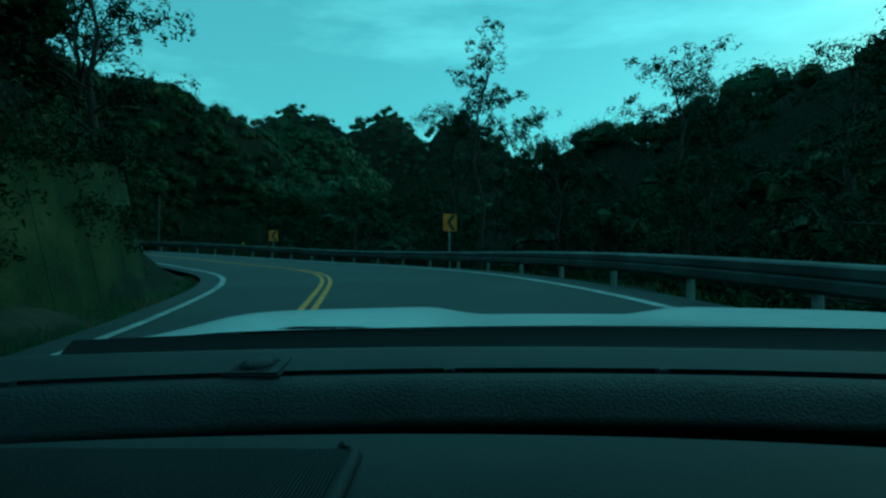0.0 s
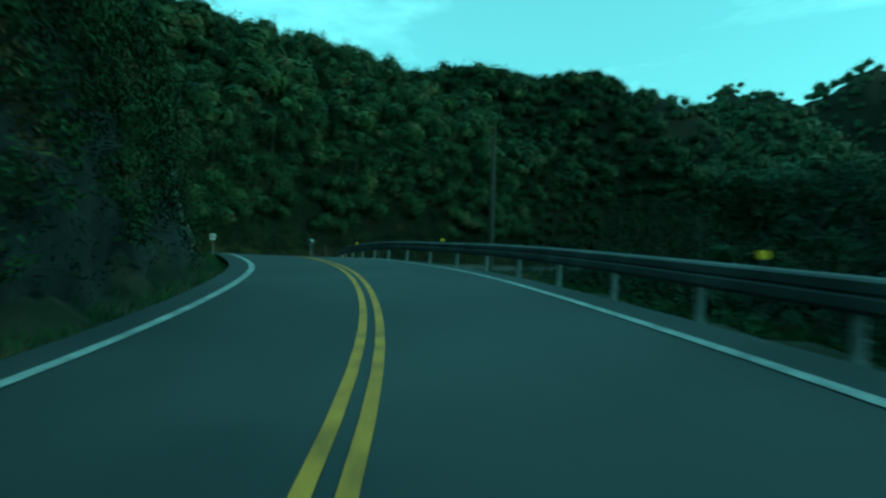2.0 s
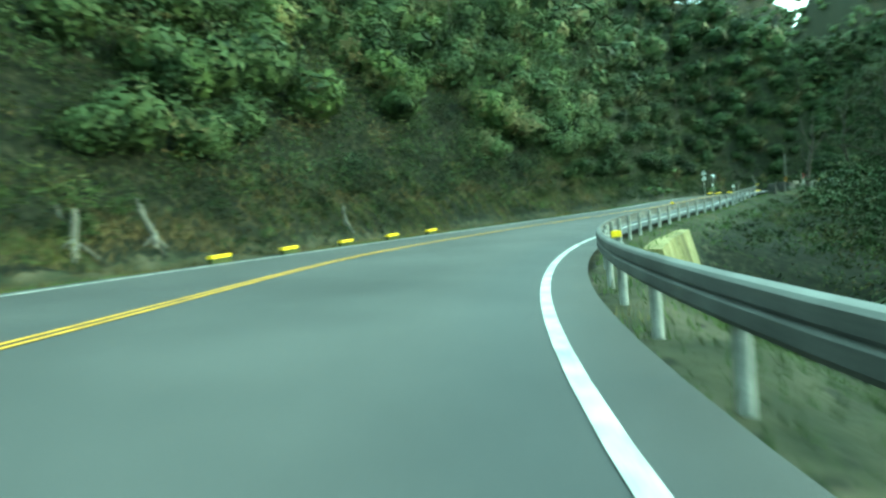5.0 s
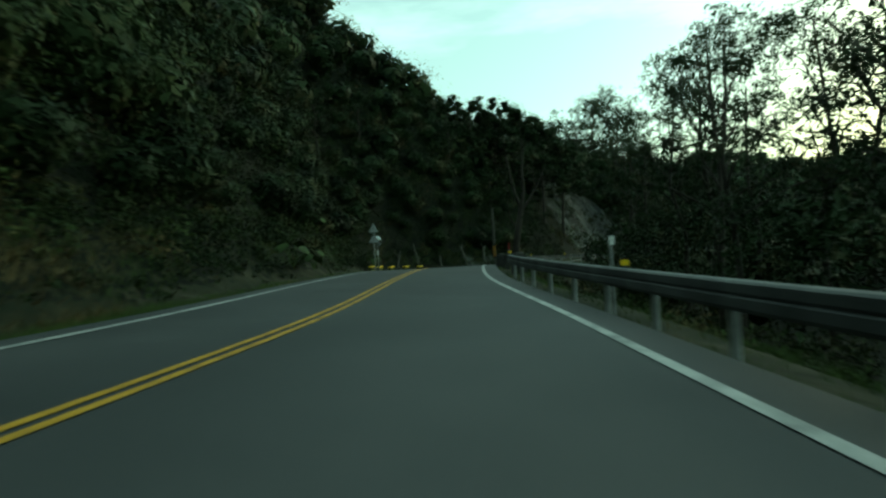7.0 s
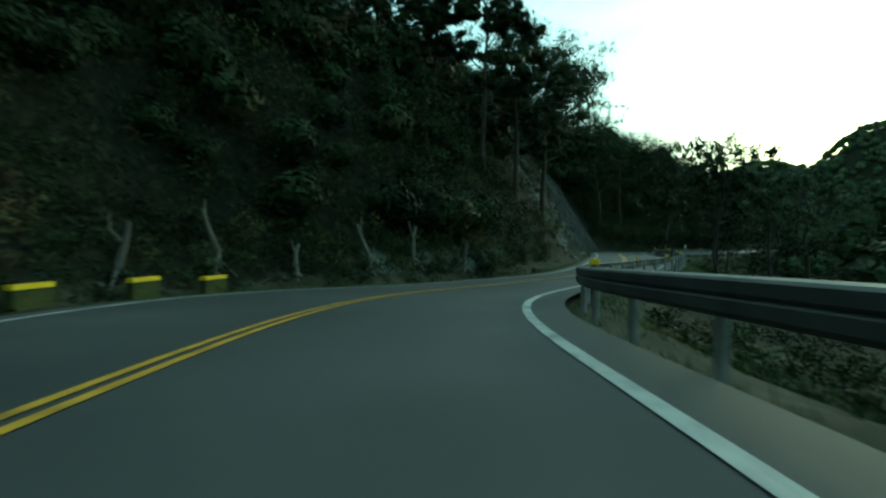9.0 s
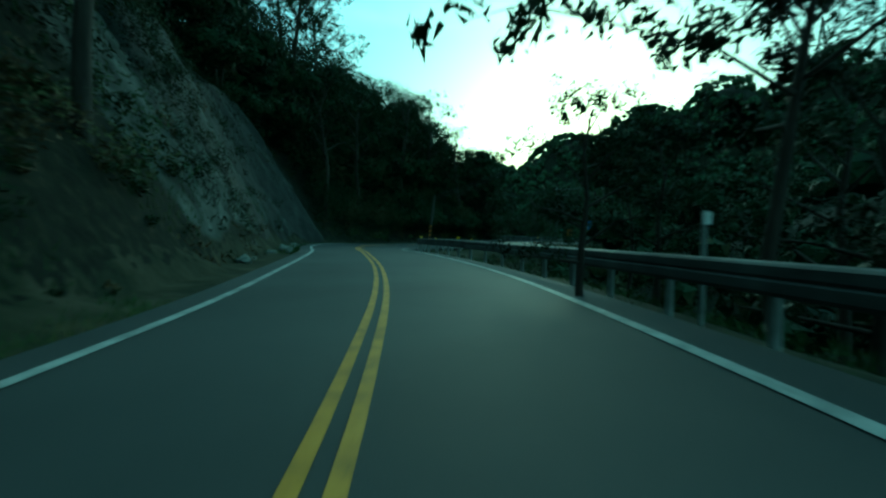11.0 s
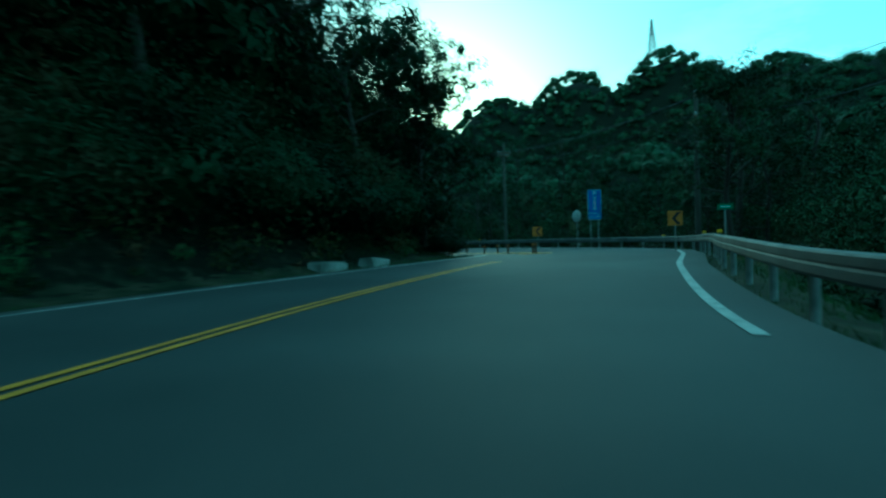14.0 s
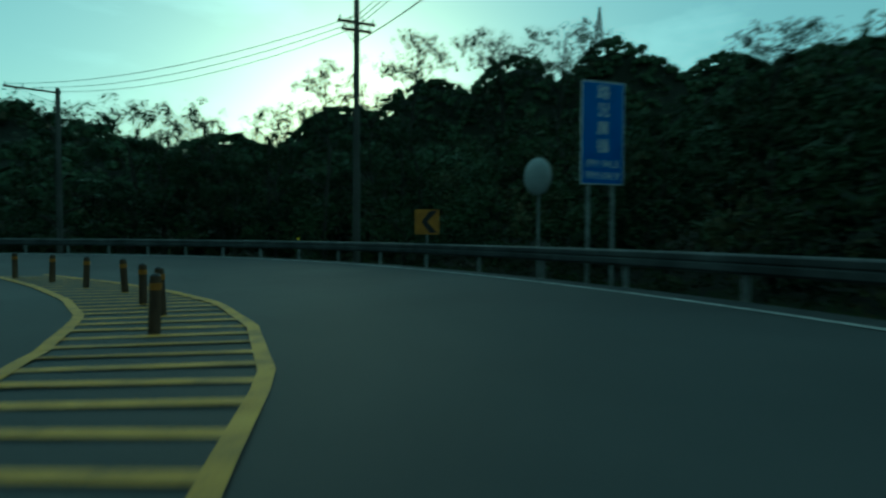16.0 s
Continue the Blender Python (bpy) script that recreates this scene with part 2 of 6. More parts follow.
def pieces(name, corners, mat, parent=None):
    """One mesh of loose faces from an array (n, corners, 3)."""
    n, k = corners.shape[:2]
    me = bpy.data.meshes.new(name)
    me.vertices.add(k * n)
    me.vertices.foreach_set("co", np.asarray(corners, np.float32).reshape(-1))
    me.loops.add(k * n)
    me.loops.foreach_set("vertex_index", np.arange(k * n, dtype=np.int32))
    me.polygons.add(n)
    me.polygons.foreach_set("loop_start", np.arange(0, k * n, k, dtype=np.int32))
    me.update(calc_edges=True)
    me.materials.append(mat)
    ob = new(name, me)
    if parent is not None:
        ob.parent = parent
    return ob


def empty(name, m=None):
    ob = new(name)
    ob.empty_display_size = 0.2
    if m is not None:
        ob.matrix_basis = m
    return ob


def box(bm, x0, y0, z0, x1, y1, z1, bevel=0.0):
    made = bmesh.ops.create_cube(bm, size=1.0, matrix=Matrix.Translation(((x0 + x1) / 2, (y0 + y1) / 2, (z0 + z1) / 2)) @ Matrix.Diagonal((x1 - x0, y1 - y0, z1 - z0, 1)))
    if bevel:
        edges = {e for v in made["verts"] for e in v.link_edges}
        bmesh.ops.bevel(bm, geom=list(edges), offset=bevel, segments=2, affect="EDGES")


def rod(bm, a, b, r0, r1=None, sides=10):
    a, b = Vector(a), Vector(b)
    m = Matrix.Translation((a + b) / 2) @ (b - a).to_track_quat("Z", "Y").to_matrix().to_4x4()
    bmesh.ops.create_cone(bm, cap_ends=True, segments=sides, radius1=r0, radius2=r0 if r1 is None else r1, depth=(b - a).length, matrix=m)


# ---- the line of the road: a point every 7.5 m, its height, its cross fall, and the offsets of its painted lines (right is +) ----
STEP, FIRST = 9.0, -45.0
RX = [-15.99, -10.39, -5.9, -2.63, -0.65, 0, -0.88, -3.98, -9.25, -16, -23.7, -31.8, -39.85, -47.51, -54.03, -58.91, -61.9, -63.3, -63.51, 
      -62.93, -61.82, -60.24, -57.88, -54.21, -48.82, -42.44, -36.11, -30.27, -24.79, -18.96, -12.02, -3.75, 5.12, 14.06, 22.56, 29.64, 34.35, 
      36.06, 34.57, 30.07, 23.45, 16.63]
RY = [-40.94, -33.91, -26.12, -17.74, -8.97, -0, 8.94, 17.35, 24.62, 30.55, 35.19, 39.12, 43.14, 47.85, 54.02, 61.56, 70.03, 78.91, 87.9, 96.88, 
      105.81, 114.67, 123.34, 131.55, 138.71, 145.06, 151.45, 158.3, 165.44, 172.29, 177.97, 181.43, 182.83, 183.87, 186.77, 192.24, 199.86, 
      208.65, 217.47, 225.21, 231.29, 237.17]
RZ = [-3.52, -3.02, -2.53, -2.03, -1.54, -1.04, -0.55, -0.25, 0.04, 0.43, 0.93, 1.23, 1.02, 0.49, 0.2, 0.03, -0.08, -0.12, -0.13, -0.1, 0, 0.04, 
      -0.15, -0.51, -0.87, -1.06, -1.11, -1.15, -1.15, -1.28, -1.47, -1.61, -1.5, -1.49, -1.69, -1.82, -1.82, -1.82, -1.82, -1.82, -1.82, -1.82]
BANK = [3.1, 3.1, 3.1, 3.1, 3.1, 3.1, 3.1, 2.5, 2.4, 2.5, 1.3, -0.1, -2.7, -5.6, -5.2, -3.9, -3, -2.6, -2.7, -2.7, -2.4, -1, 0.3, 0.7, 2, 2.7, 1.5, 
      0.1, -0.9, -1.3, -1.5, -0.3, 0.1, -0, 0.3, 1.3, 1.3, 1.3, 1.3, 1.3, 1.3, 1.3]
LEFT = [-3.65, -3.65, -3.65, -3.65, -3.65, -3.65, -3.65, -3.41, -3.44, -2.9, -2.49, -3.62, -5.4, -7.58, -8.94, -9.39, -9.02, -7.57, -5.87, -4.55, 
      -4.15, -4.39, -5.71, -7.48, -4.82, -3.11, -3.12, -3.44, -3.57, -4.98, -6.62, -7.44, -5.81, -4.62, -4.94, -5.41, -5.41, -5.41, -5.41, -5.41, 
      -5.41, -5.41]
MIDDLE = [-1.42, -1.42, -1.42, -1.42, -1.42, -1.42, -1.42, -0.54, -0.57, -0.21, -0.11, -0.93, -2.02, -3.37, -4.72, -4.89, -5.58, -4.65, -3.11, -1.74, 
      -1.49, -1.67, -2.4, -3, -1.77, -0.48, -0.59, -0.79, -1.18, -2.1, -3.13, -3.18, -2.75, -2.03, -1.27, -0.56, -2.21, -2.21, -2.21, -2.21, 
      -2.21, -2.21]
RIGHT = [3.12, 3.12, 3.12, 3.12, 3.12, 3.12, 3.12, 3.29, 3.06, 2.99, 2.87, 1.59, 0.8, 1.39, 0.73, 0.74, 0.91, 1.51, 2.06, 2.3, 1.79, 1.65, 1.26, 
      0.58, 1.4, 2.19, 2.3, 2.39, 1.86, 0.72, 1.29, 2.31, 2.87, 3.9, 5.91, 5.3, 4.62, 3.95, 3.27, 2.6, 2.6, 2.6]


def smooth_list(values, s):
    """Catmull-Rom through the list at the distances s along the road."""
    p = np.asarray(values, float)
    u = np.clip((np.asarray(s, float) - FIRST) / STEP, 0, len(p) - 1.0001)
    i = u.astype(int)
    f = u - i
    a, b, c, d = p[np.maximum(i - 1, 0)], p[i], p[i + 1], p[np.minimum(i + 2, len(p) - 1)]
    return 0.5 * (2 * b + (c - a) * f + (2 * a - 5 * b + 4 * c - d) * f**2 + (3 * b - a - 3 * c + d) * f**3)


ROAD_END = FIRST + STEP * (len(RX) - 1) - 0.1
S = np.arange(FIRST, ROAD_END, 1.0)
CX, CY, CZ = smooth_list(RX, S), smooth_list(RY, S), smooth_list(RZ, S)
TX, TY = np.gradient(CX), np.gradient(CY)
TL = np.hypot(TX, TY)
TX, TY = TX / TL, TY / TL


def on_road(s, d, up=0.0):
    """The place at the distance s along the road, d metres to the right of its line and up over its surface."""
    s, d = np.broadcast_arrays(np.asarray(s, float), np.asarray(d, float))
    x, y, z = np.interp(s, S, CX), np.interp(s, S, CY), np.interp(s, S, CZ)
    tx, ty = np.interp(s, S, TX), np.interp(s, S, TY)
    n = np.hypot(tx, ty)
    return np.stack([x + ty / n * d, y - tx / n * d, z + d * np.tan(np.radians(smooth_list(BANK, s))) + up], -1)


def heading(s):
    return math.degrees(math.atan2(-np.interp(s, S, TX), np.interp(s, S, TY)))


def strip(name, s, d0, d1, up, mat, parent=None, cuts=1):
    """A band of road between the offsets d0 and d1 (lists along s)."""
    cols = [on_road(s, d0 + (d1 - d0) * k / cuts, up) for k in range(cuts + 1)]
    n, verts = len(s), np.concatenate(cols)
    faces = [(k * n + i, (k + 1) * n + i, (k + 1) * n + i + 1, k * n + i + 1) for k in range(cuts) for i in range(n - 1)]
    return raw(name, verts, faces, mat, parent, True)


road = strip("road", S, smooth_list(LEFT, S) - 0.6, smooth_list(RIGHT, S) + 0.7, 0.0, ASPHALT, cuts=6)
tagged(road, "winding dark grey asphalt mountain road", "road", kind="structure")
line_w = 0.075
for nm, off, mat, lab in (("edge_line", LEFT, WHITE_PAINT, "white edge line beside the rock slope"), ("edge_line", RIGHT, WHITE_PAINT, "white edge line beside the guard rail")):
    # worn away beside the rail on the tight bend
    for part_s in ([S] if off is LEFT else [S[S < 224.5], S[S > 233]]):
        o = smooth_list(off, part_s)
        tagged(strip(nm, part_s, o - line_w, o + line_w, 0.012, mat), lab, "road marking", kind="structure")
mid = S[(S < 247)]
for side in (-0.10, 0.10):
    o = smooth_list(MIDDLE, mid) + side
    tagged(strip("centre_line", mid, o - 0.05, o + 0.05, 0.012, YELLOW_PAINT), "yellow double centre line on asphalt", "road marking", kind="structure")

# ---- the ground: one sheet, cut by the road, rising on its left, falling away on its right ----
# by stretches of 9 m: height and slope of the cutting beside the road, height of the mountain above it, fall of the ground beyond the rail
CUT = [5, 5, 5, 5, 6, 6, 7, 7, 8, 9, 9, 8, 6, 4, 4, 5, 6, 7, 7, 7, 7, 7, 7, 7, 6, 6, 9, 11, 12, 12, 9, 5, 3, 2, 1.5, 1.5, 1.5, 2, 3, 3, 3, 3]
STEEP = [1.5, 1.5, 1.5, 1.5, 1.7, 2, 2.4, 2.4, 2.4, 2.8, 3, 2.6, 1.6, 0.8, 0.8, 1.1, 1.4, 1.6, 1.6, 1.6, 1.6, 1.6, 1.5, 1.4, 1.2, 1.3, 1.9, 2.4, 2.6, 2.6,
         1.8, 0.9, 0.7, 0.5, 0.4, 0.4, 0.4, 0.5, 0.6, 0.6, 0.6, 0.6]
CAP = [34, 34, 34, 34, 36, 38, 40, 42, 44, 44, 44, 44, 42, 38, 37, 38, 46, 50, 48, 49, 53, 58, 70, 92, 72, 26, 10, 8, 9, 15, 24, 26, 20, 6, 2.5, 2.5, 3, 3, 4, 4, 4, 4]
DROP = [3, 3, 3, 3, 3, 3, 3, 4, 5, 6, 7, 8, 8, 8, 8, 8, 8, 8, 7, 6, 5, 5, 5, 5, 5, 5, 5, 5, 5, 4, 3, 1.5, 0.8, 0.5, 0.4, 0.4, 0.5, 1, 2, 3, 4, 4]
HILLS = [(110, 190, 8, 22), (152, 238, 14, 34), (50, 160, 13, 17), (24, 84, 13, 17), (205, 125, 42, 45), (100, 112, 24, 34), (112, 228, 10, 20), (70, 150, 10, 24), (22, 160, 18, 16),
         (241, 377, 38, 40), (250, 322, 46, 36), (270, 280, 58, 34), (285, 242, 66, 34), (310, 195, 68, 40), (300, 172, 62, 30), (330, 130, 78, 50),
         (-100, 232, 58, 42), (-94, 179, 69, 22), (-150, 120, 40, 45), (-101, 148, 46, 18), (-130, 68, 50, 20), (-75, -20, 34, 45), (62, 26, 14, 32), (78, -26, 22, 40), (44, 72, 17, 22), (38, 50, 18, 16),
         (-330, 1050, 252, 130), (-150, 1120, 266, 120), (20, 1080, 256, 120), (150, 1150, 205, 110), (-130, 470, 92, 70), (250, 620, 60, 130),
         (720, 160, 130, 200), (600, -350, 190, 260), (-560, 300, 160, 260)]


def hills(x, y):
    z = -9.0 + 0 * x
    for hx, hy, a, r in HILLS:
        z = np.maximum(z, (a + 9) * np.exp(-((x - hx) ** 2 + (y - hy) ** 2) / (2 * r * r)) - 9) + 0.18 * (a * np.exp(-((x - hx) ** 2 + (y - hy) ** 2) / (2 * r * r)))
    return z


def waves(x, y, size, seed):
    """Smooth unevenness from a few crossed sines."""
    z = 0 * x
    for k in range(5):
        a, ph = seed * 1.7 + k * 2.4, seed * 3.1 + k
        z = z + np.sin((x * math.cos(a) + y * math.sin(a)) / size * (1 + 0.37 * k) + ph) / (1 + 0.5 * k)
    return z / 2.5


def ease(v, a, b):
    f = np.clip((v - a) / (b - a), 0, 1)
    return f * f * (3 - 2 * f)


def ground_z(x, y):
    """Height of the ground, how far outside the road on the left and on the right, and the distance along it."""
    x, y = np.asarray(x, float), np.asarray(y, float)
    shape, x, y = x.shape, x.ravel(), y.ravel()
    near = np.empty(len(x), int)
    for i in range(0, len(x), 20000):
        near[i:i + 20000] = ((x[i:i + 20000, None] - CX) ** 2 + (y[i:i + 20000, None] - CY) ** 2).argmin(1)
    s = S[near]
    d = (x - CX[near]) * TY[near] - (y - CY[near]) * TX[near]
    far = np.hypot(x - CX[near], y - CY[near])
    d = np.where(np.abs(d) < far * 0.7, np.sign(d) * far, d)
    bank = np.tan(np.radians(smooth_list(BANK, s)))
    left, right = smooth_list(LEFT, s) - 0.7, smooth_list(RIGHT, s) + 1.3
    u, v = left - d, d - right
    edge_l, edge_r = CZ[near] + left * bank, CZ[near] + right * bank
    flat = CZ[near] + d * bank - 0.22
    cut, steep, cap = smooth_list(CUT, s), smooth_list(STEEP, s), smooth_list(CAP, s)
    up = np.maximum(u - 1.5, 0)
    back = np.maximum(up - 2.5, 0)
    slope = 0.75 + 0.85 * ease(cap, 24, 46)
    rise = cut * (1 - np.exp(-steep * up / cut)) + cap * (1 - np.exp(-slope * back / cap)) * (1 + 0.14 * waves(x, y, 12, 2))
    rise = rise + 0.55 * ease(up, 0, 5) * waves(x, y, 2.6, 1)
    wild = np.clip(far - 120, 0, 700)
    region = hills(x, y) + 2.0 * waves(x, y, 17, 5) + wild * (0.05 * waves(x, y, 60, 7) + 0.025 * waves(x, y, 23, 8) + 0.015 * waves(x, y, 9, 11))
    zl = edge_l - 0.12 + rise
    zl = zl + (np.maximum(region, zl * 0.8) - zl) * ease(u, 40, 110)
    drop = smooth_list(DROP, s)
    fall = drop * (1 - np.exp(-np.maximum(v - 0.4, 0) * 0.6 / drop))
    fall = fall + 1.8 * ease(s, 97, 100.5) * (1 - ease(s, 108.5, 112)) * ease(v, 0.9, 1.6)
    zr = edge_r - 0.12 - fall + 0.4 * ease(v, 1, 6) * waves(x, y, 3, 3)
    zr = zr + (region - zr) * ease(v, 10, 60)
    z = np.where(u > 0, zl, np.where(v > 0, zr, flat))
    return z.reshape(shape), u.reshape(shape), v.reshape(shape), s.reshape(shape)


def axis(lo, hi, step, far):
    out = list(np.arange(lo, hi + 0.1, step))
    d = step
    while out[-1] < far:
        d *= 1.12
        out.append(out[-1] + d)
    d = step
    while out[0] > -far:
        d *= 1.12
        out.insert(0, out[0] - d)
    return np.array(out)


gx, gy = axis(-125, 75, 1.3, 2600), axis(-40, 245, 1.3, 2600)
GX, GY = np.meshgrid(gx, gy, indexing="ij")
GZ = ground_z(GX, GY)[0]
nx, ny = len(gx), len(gy)
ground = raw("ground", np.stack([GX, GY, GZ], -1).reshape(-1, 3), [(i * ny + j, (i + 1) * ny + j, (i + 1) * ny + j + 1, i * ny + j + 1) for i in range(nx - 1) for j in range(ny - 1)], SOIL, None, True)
_, GU, GV, GS = ground_z(GX, GY)
verge_part = np.maximum(ease(GU, -1.5, 0.3) * (1 - ease(GU, 0.9, 2.6)), ease(GV, -1.5, 0.2) * (1 - ease(GV, 0.6, 2.6)))
cliff = ease(GS, 194, 202) * (1 - ease(GS, 224, 231)) * ease(GU, 1.4, 2.6) * (1 - ease(GU, 11, 16))
ledge = (ease(GS, 30, 36) * (1 - ease(GS, 60, 66)) * (1 - ease(GU, 3.4, 5)) + 0.6 * ease(GS, 166, 172) * (1 - ease(GS, 182, 190)) * (1 - ease(GU, 2.6, 3.6))) * ease(GU, 1.4, 2.2)
for name, value in (("verge", verge_part), ("rocky", np.maximum(cliff, ledge))):
    ground.data.attributes.new(name, "FLOAT", "POINT").data.foreach_set("value", value.ravel().astype(np.float32))
tagged(ground, "steep forested mountain ground with soil darkened like shade", "ground", kind="structure")

# ---- the guard rail ----


def beam(name, s, parent):
    """A W-shaped steel beam along the right edge."""
    prof = [(-0.012, 0.728), (0.0, 0.738), (0.062, 0.722), (0.088, 0.698), (0.084, 0.605), (0.058, 0.575), (0.068, 0.564), (0.09, 0.55), (0.086, 0.452), (0.055, 0.408), (0.0, 0.395)]
    o = smooth_list(RIGHT, s) + 1.0
    lift = -0.17 * (1 - ease(s, 22, 42))
    cols = [on_road(s, o - q, h + lift) for q, h in prof] + [on_road(s, o - q + 0.006, h + lift) for q, h in reversed(prof)]
    k, n = len(cols), len(s)
    verts = np.concatenate(cols)
    faces = [(a * n + i, ((a + 1) % k) * n + i, ((a + 1) % k) * n + i + 1, a * n + i + 1) for a in range(k) for i in range(n - 1)]
    return raw(name, verts, faces, STEEL, parent)


for a, b in ((-20, 138.6), (151, 306)):
    rail = tagged(empty("guard_rail"), "grey galvanised steel guard rail on posts along the road", "guard rail")
    beam("beam", np.arange(a, b, 1.0), rail)
    bm = bmesh.new()
    rod(bm, (0, 0, -0.5), (0, 0, 0.70), 0.06, sides=10)
    post_mesh = bpy.data.meshes.new("post")
    bm.to_mesh(post_mesh)
    bm.free()
    post_mesh.materials.append(POST)
    for s in np.arange(a + 1, b, 2.0):
        p = new("post", post_mesh)
        p.parent = rail
        p.location = on_road(s, smooth_list(RIGHT, s) + 1.07, -0.17 * (1 - ease(s, 22, 42)))

# ---- woods ----
rng = np.random.default_rng(4)


def leaf_cloud(centres, radii, per, size, flat=0.75):
    """Leaf quads scattered over the shells of many clumps."""
    n = len(centres)
    way = rng.normal(size=(n, per, 3))
    way /= np.linalg.norm(way, axis=2, keepdims=True)
    way[..., 2] *= flat
    r = radii[:, None, None] * (0.55 + 0.5 * rng.random((n, per, 1)))
    mid = (centres[:, None] + way * r).reshape(-1, 3)
    a = rng.normal(size=mid.shape)
    a /= np.linalg.norm(a, axis=1, keepdims=True)
    nrm = way.reshape(-1, 3) + (0, 0, 0.3) + 0.45 * rng.normal(size=mid.shape)
    b = np.cross(nrm, a)
    b /= np.linalg.norm(b, axis=1, keepdims=True)
    sz = (np.repeat(np.broadcast_to(size, (n,)), per) * (0.6 + 0.8 * rng.random(len(mid))))[:, None]
    a, b = a * sz, b * sz * 0.5
    return np.stack([mid - a * 0.6 - b * 0.6, mid - a * 0.6 + b * 0.6, mid + a], 1)


def scatter(count, x0, x1, y0, y1):
    x, y = rng.uniform(x0, x1, count), rng.uniform(y0, y1, count)
    return x, y, *ground_z(x, y)


def ball(cuts):
    """The corners of the triangles round a ball of radius 1."""
    bm = bmesh.new()
    bmesh.ops.create_icosphere(bm, subdivisions=cuts, radius=1.0)
    out = np.array([[tuple(v.co) for v in f.verts] for f in bm.faces])
    bm.free()
    return out


BALL, FINE_BALL, FINEST_BALL = ball(1), ball(2), ball(3)


def boughs(mid, r, clumps, per, leaf, tall=0.85, inner=1.0, core=None):
    """Closed rounded crowns: overlapping broken sprays inside, boughs of leaves turned outwards round them."""
    n = len(mid)
    shape = np.stack([r, r, r * tall], 1)[:, None]
    way = rng.normal(size=(n, clumps, 3))
    way[..., 2] = np.abs(way[..., 2]) * 1.1 - 0.35
    way /= np.linalg.norm(way, axis=2, keepdims=True)
    c = mid[:, None] + way * shape * rng.uniform(0.62, 0.92, (n, clumps, 1))
    cr = r[:, None] * rng.uniform(0.2, 0.44, (n, clumps)) 
    out = rng.normal(size=(n, clumps, per, 3)) + 0.9 * way[:, :, None]
    out /= np.linalg.norm(out, axis=3, keepdims=True)
    at = (c[:, :, None] + out * (cr[..., None, None] * rng.uniform(*((0.45, 1.3) if clumps < 17 else (0.2, 1.7)), (n, clumps, per, 1)))).reshape(-1, 3)
    nrm = (0.7 * out + 0.6 * way[:, :, None]).reshape(-1, 3) + (0, 0, 0.25) + 0.3 * rng.normal(size=at.shape)
    a = np.cross(nrm, rng.normal(size=at.shape))
    a /= np.linalg.norm(a, axis=1, keepdims=True)
    b = np.cross(nrm, a)
    b /= np.linalg.norm(b, axis=1, keepdims=True)
    size = (np.repeat(np.broadcast_to(leaf, (n,)), clumps * per) * rng.uniform(0.6, 1.35, len(at)))[:, None]
    a, b = a * size, b * size * 0.36
    leaves = np.stack([at - a * 0.6 - b, at - a * 0.6 + b, at + a], 1)
    if not inner:
        return leaves
    core = BALL if core is None else core
    spray = core[None] * (1 + 0.1 * rng.normal(size=(n, len(core), 1, 1))) + 0.08 * rng.normal(size=(n, *core.shape))
    spray = mid[:, None, None] + spray * (shape[:, None] * 0.6 * inner)
    return np.concatenate([leaves, spray.reshape(-1, 3, 3)])


def crowns(count, x0, x1, y0, y1, inside, clumps, per, size, leaf, core=None):
    """Many tree crowns on the slopes, low at the road and taller farther out."""
    x, y, z, u, v, s = scatter(count, x0, x1, y0, y1)
    ok = inside(x, y, u, v, s)
    x, y, z, u, v, s = (q[ok] for q in (x, y, z, u, v, s))
    out = np.where(u > 0, u, v)
    small = ease(out, 2, 14)
    r = (0.35 + 0.65 * small) * rng.uniform(*size, len(x)) * rng.uniform(0.75, 1.2, len(x))
    mid = np.stack([x, y, z + r * rng.uniform(0.2, np.where(out > 45, 0.9, 1.7), len(x)) * small + 0.2], 1)
    return boughs(mid, r, clumps, per, leaf * np.clip(0.55 + 0.012 * out, 0.6, 1.3), core=core)


near = crowns(7000, -125, 75, -10, 245, lambda x, y, u, v, s: ((u > 7.0) & (u < 75)) & ~((u < 13) & (s > 202) & (s < 226)), 12, 13, (1.5, 3.2), 0.27, FINE_BALL)
# one canopy in two leaf tones; the lighter stands for the hazy, brighter slope
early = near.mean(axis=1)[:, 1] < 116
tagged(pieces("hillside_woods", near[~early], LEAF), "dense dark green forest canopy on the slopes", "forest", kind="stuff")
tagged(pieces("hillside_woods", near[early], MID_LEAF), "forest canopy lightened like hazy light over the first bends", "forest", kind="stuff")
valley = crowns(3600, -62, 110, -10, 245, lambda x, y, u, v, s: ((v > 7) & (v < 60)), 20, 10, (1.3, 2.6), 0.18)
tagged(pieces("valley_woods", valley, LEAF), "dark green woods in the valley below the road", "forest", kind="stuff")
far = np.concatenate([
    crowns(4200, -190, 130, 30, 340, lambda x, y, u, v, s: ((u > 70) | (v > 55)) & ~((x > 50) & (y < 70)), 18, 10, (1.9, 3.8), 0.2),
    crowns(2700, 100, 200, 80, 420, lambda x, y, u, v, s: v > 55, 18, 8, (1.6, 3.1), 0.18),
    crowns(4000, 200, 360, 80, 420, lambda x, y, u, v, s: v > 55, 10, 6, (2.0, 3.8), 0.32),
    crowns(1500, -250, -30, 320, 480, lambda x, y, u, v, s: v > 55, 9, 7, (3.0, 5.5), 0.7),
    crowns(600, -75, 15, 195, 250, lambda x, y, u, v, s: (u > 30), 8, 12, (2.2, 4.0), 0.4)])
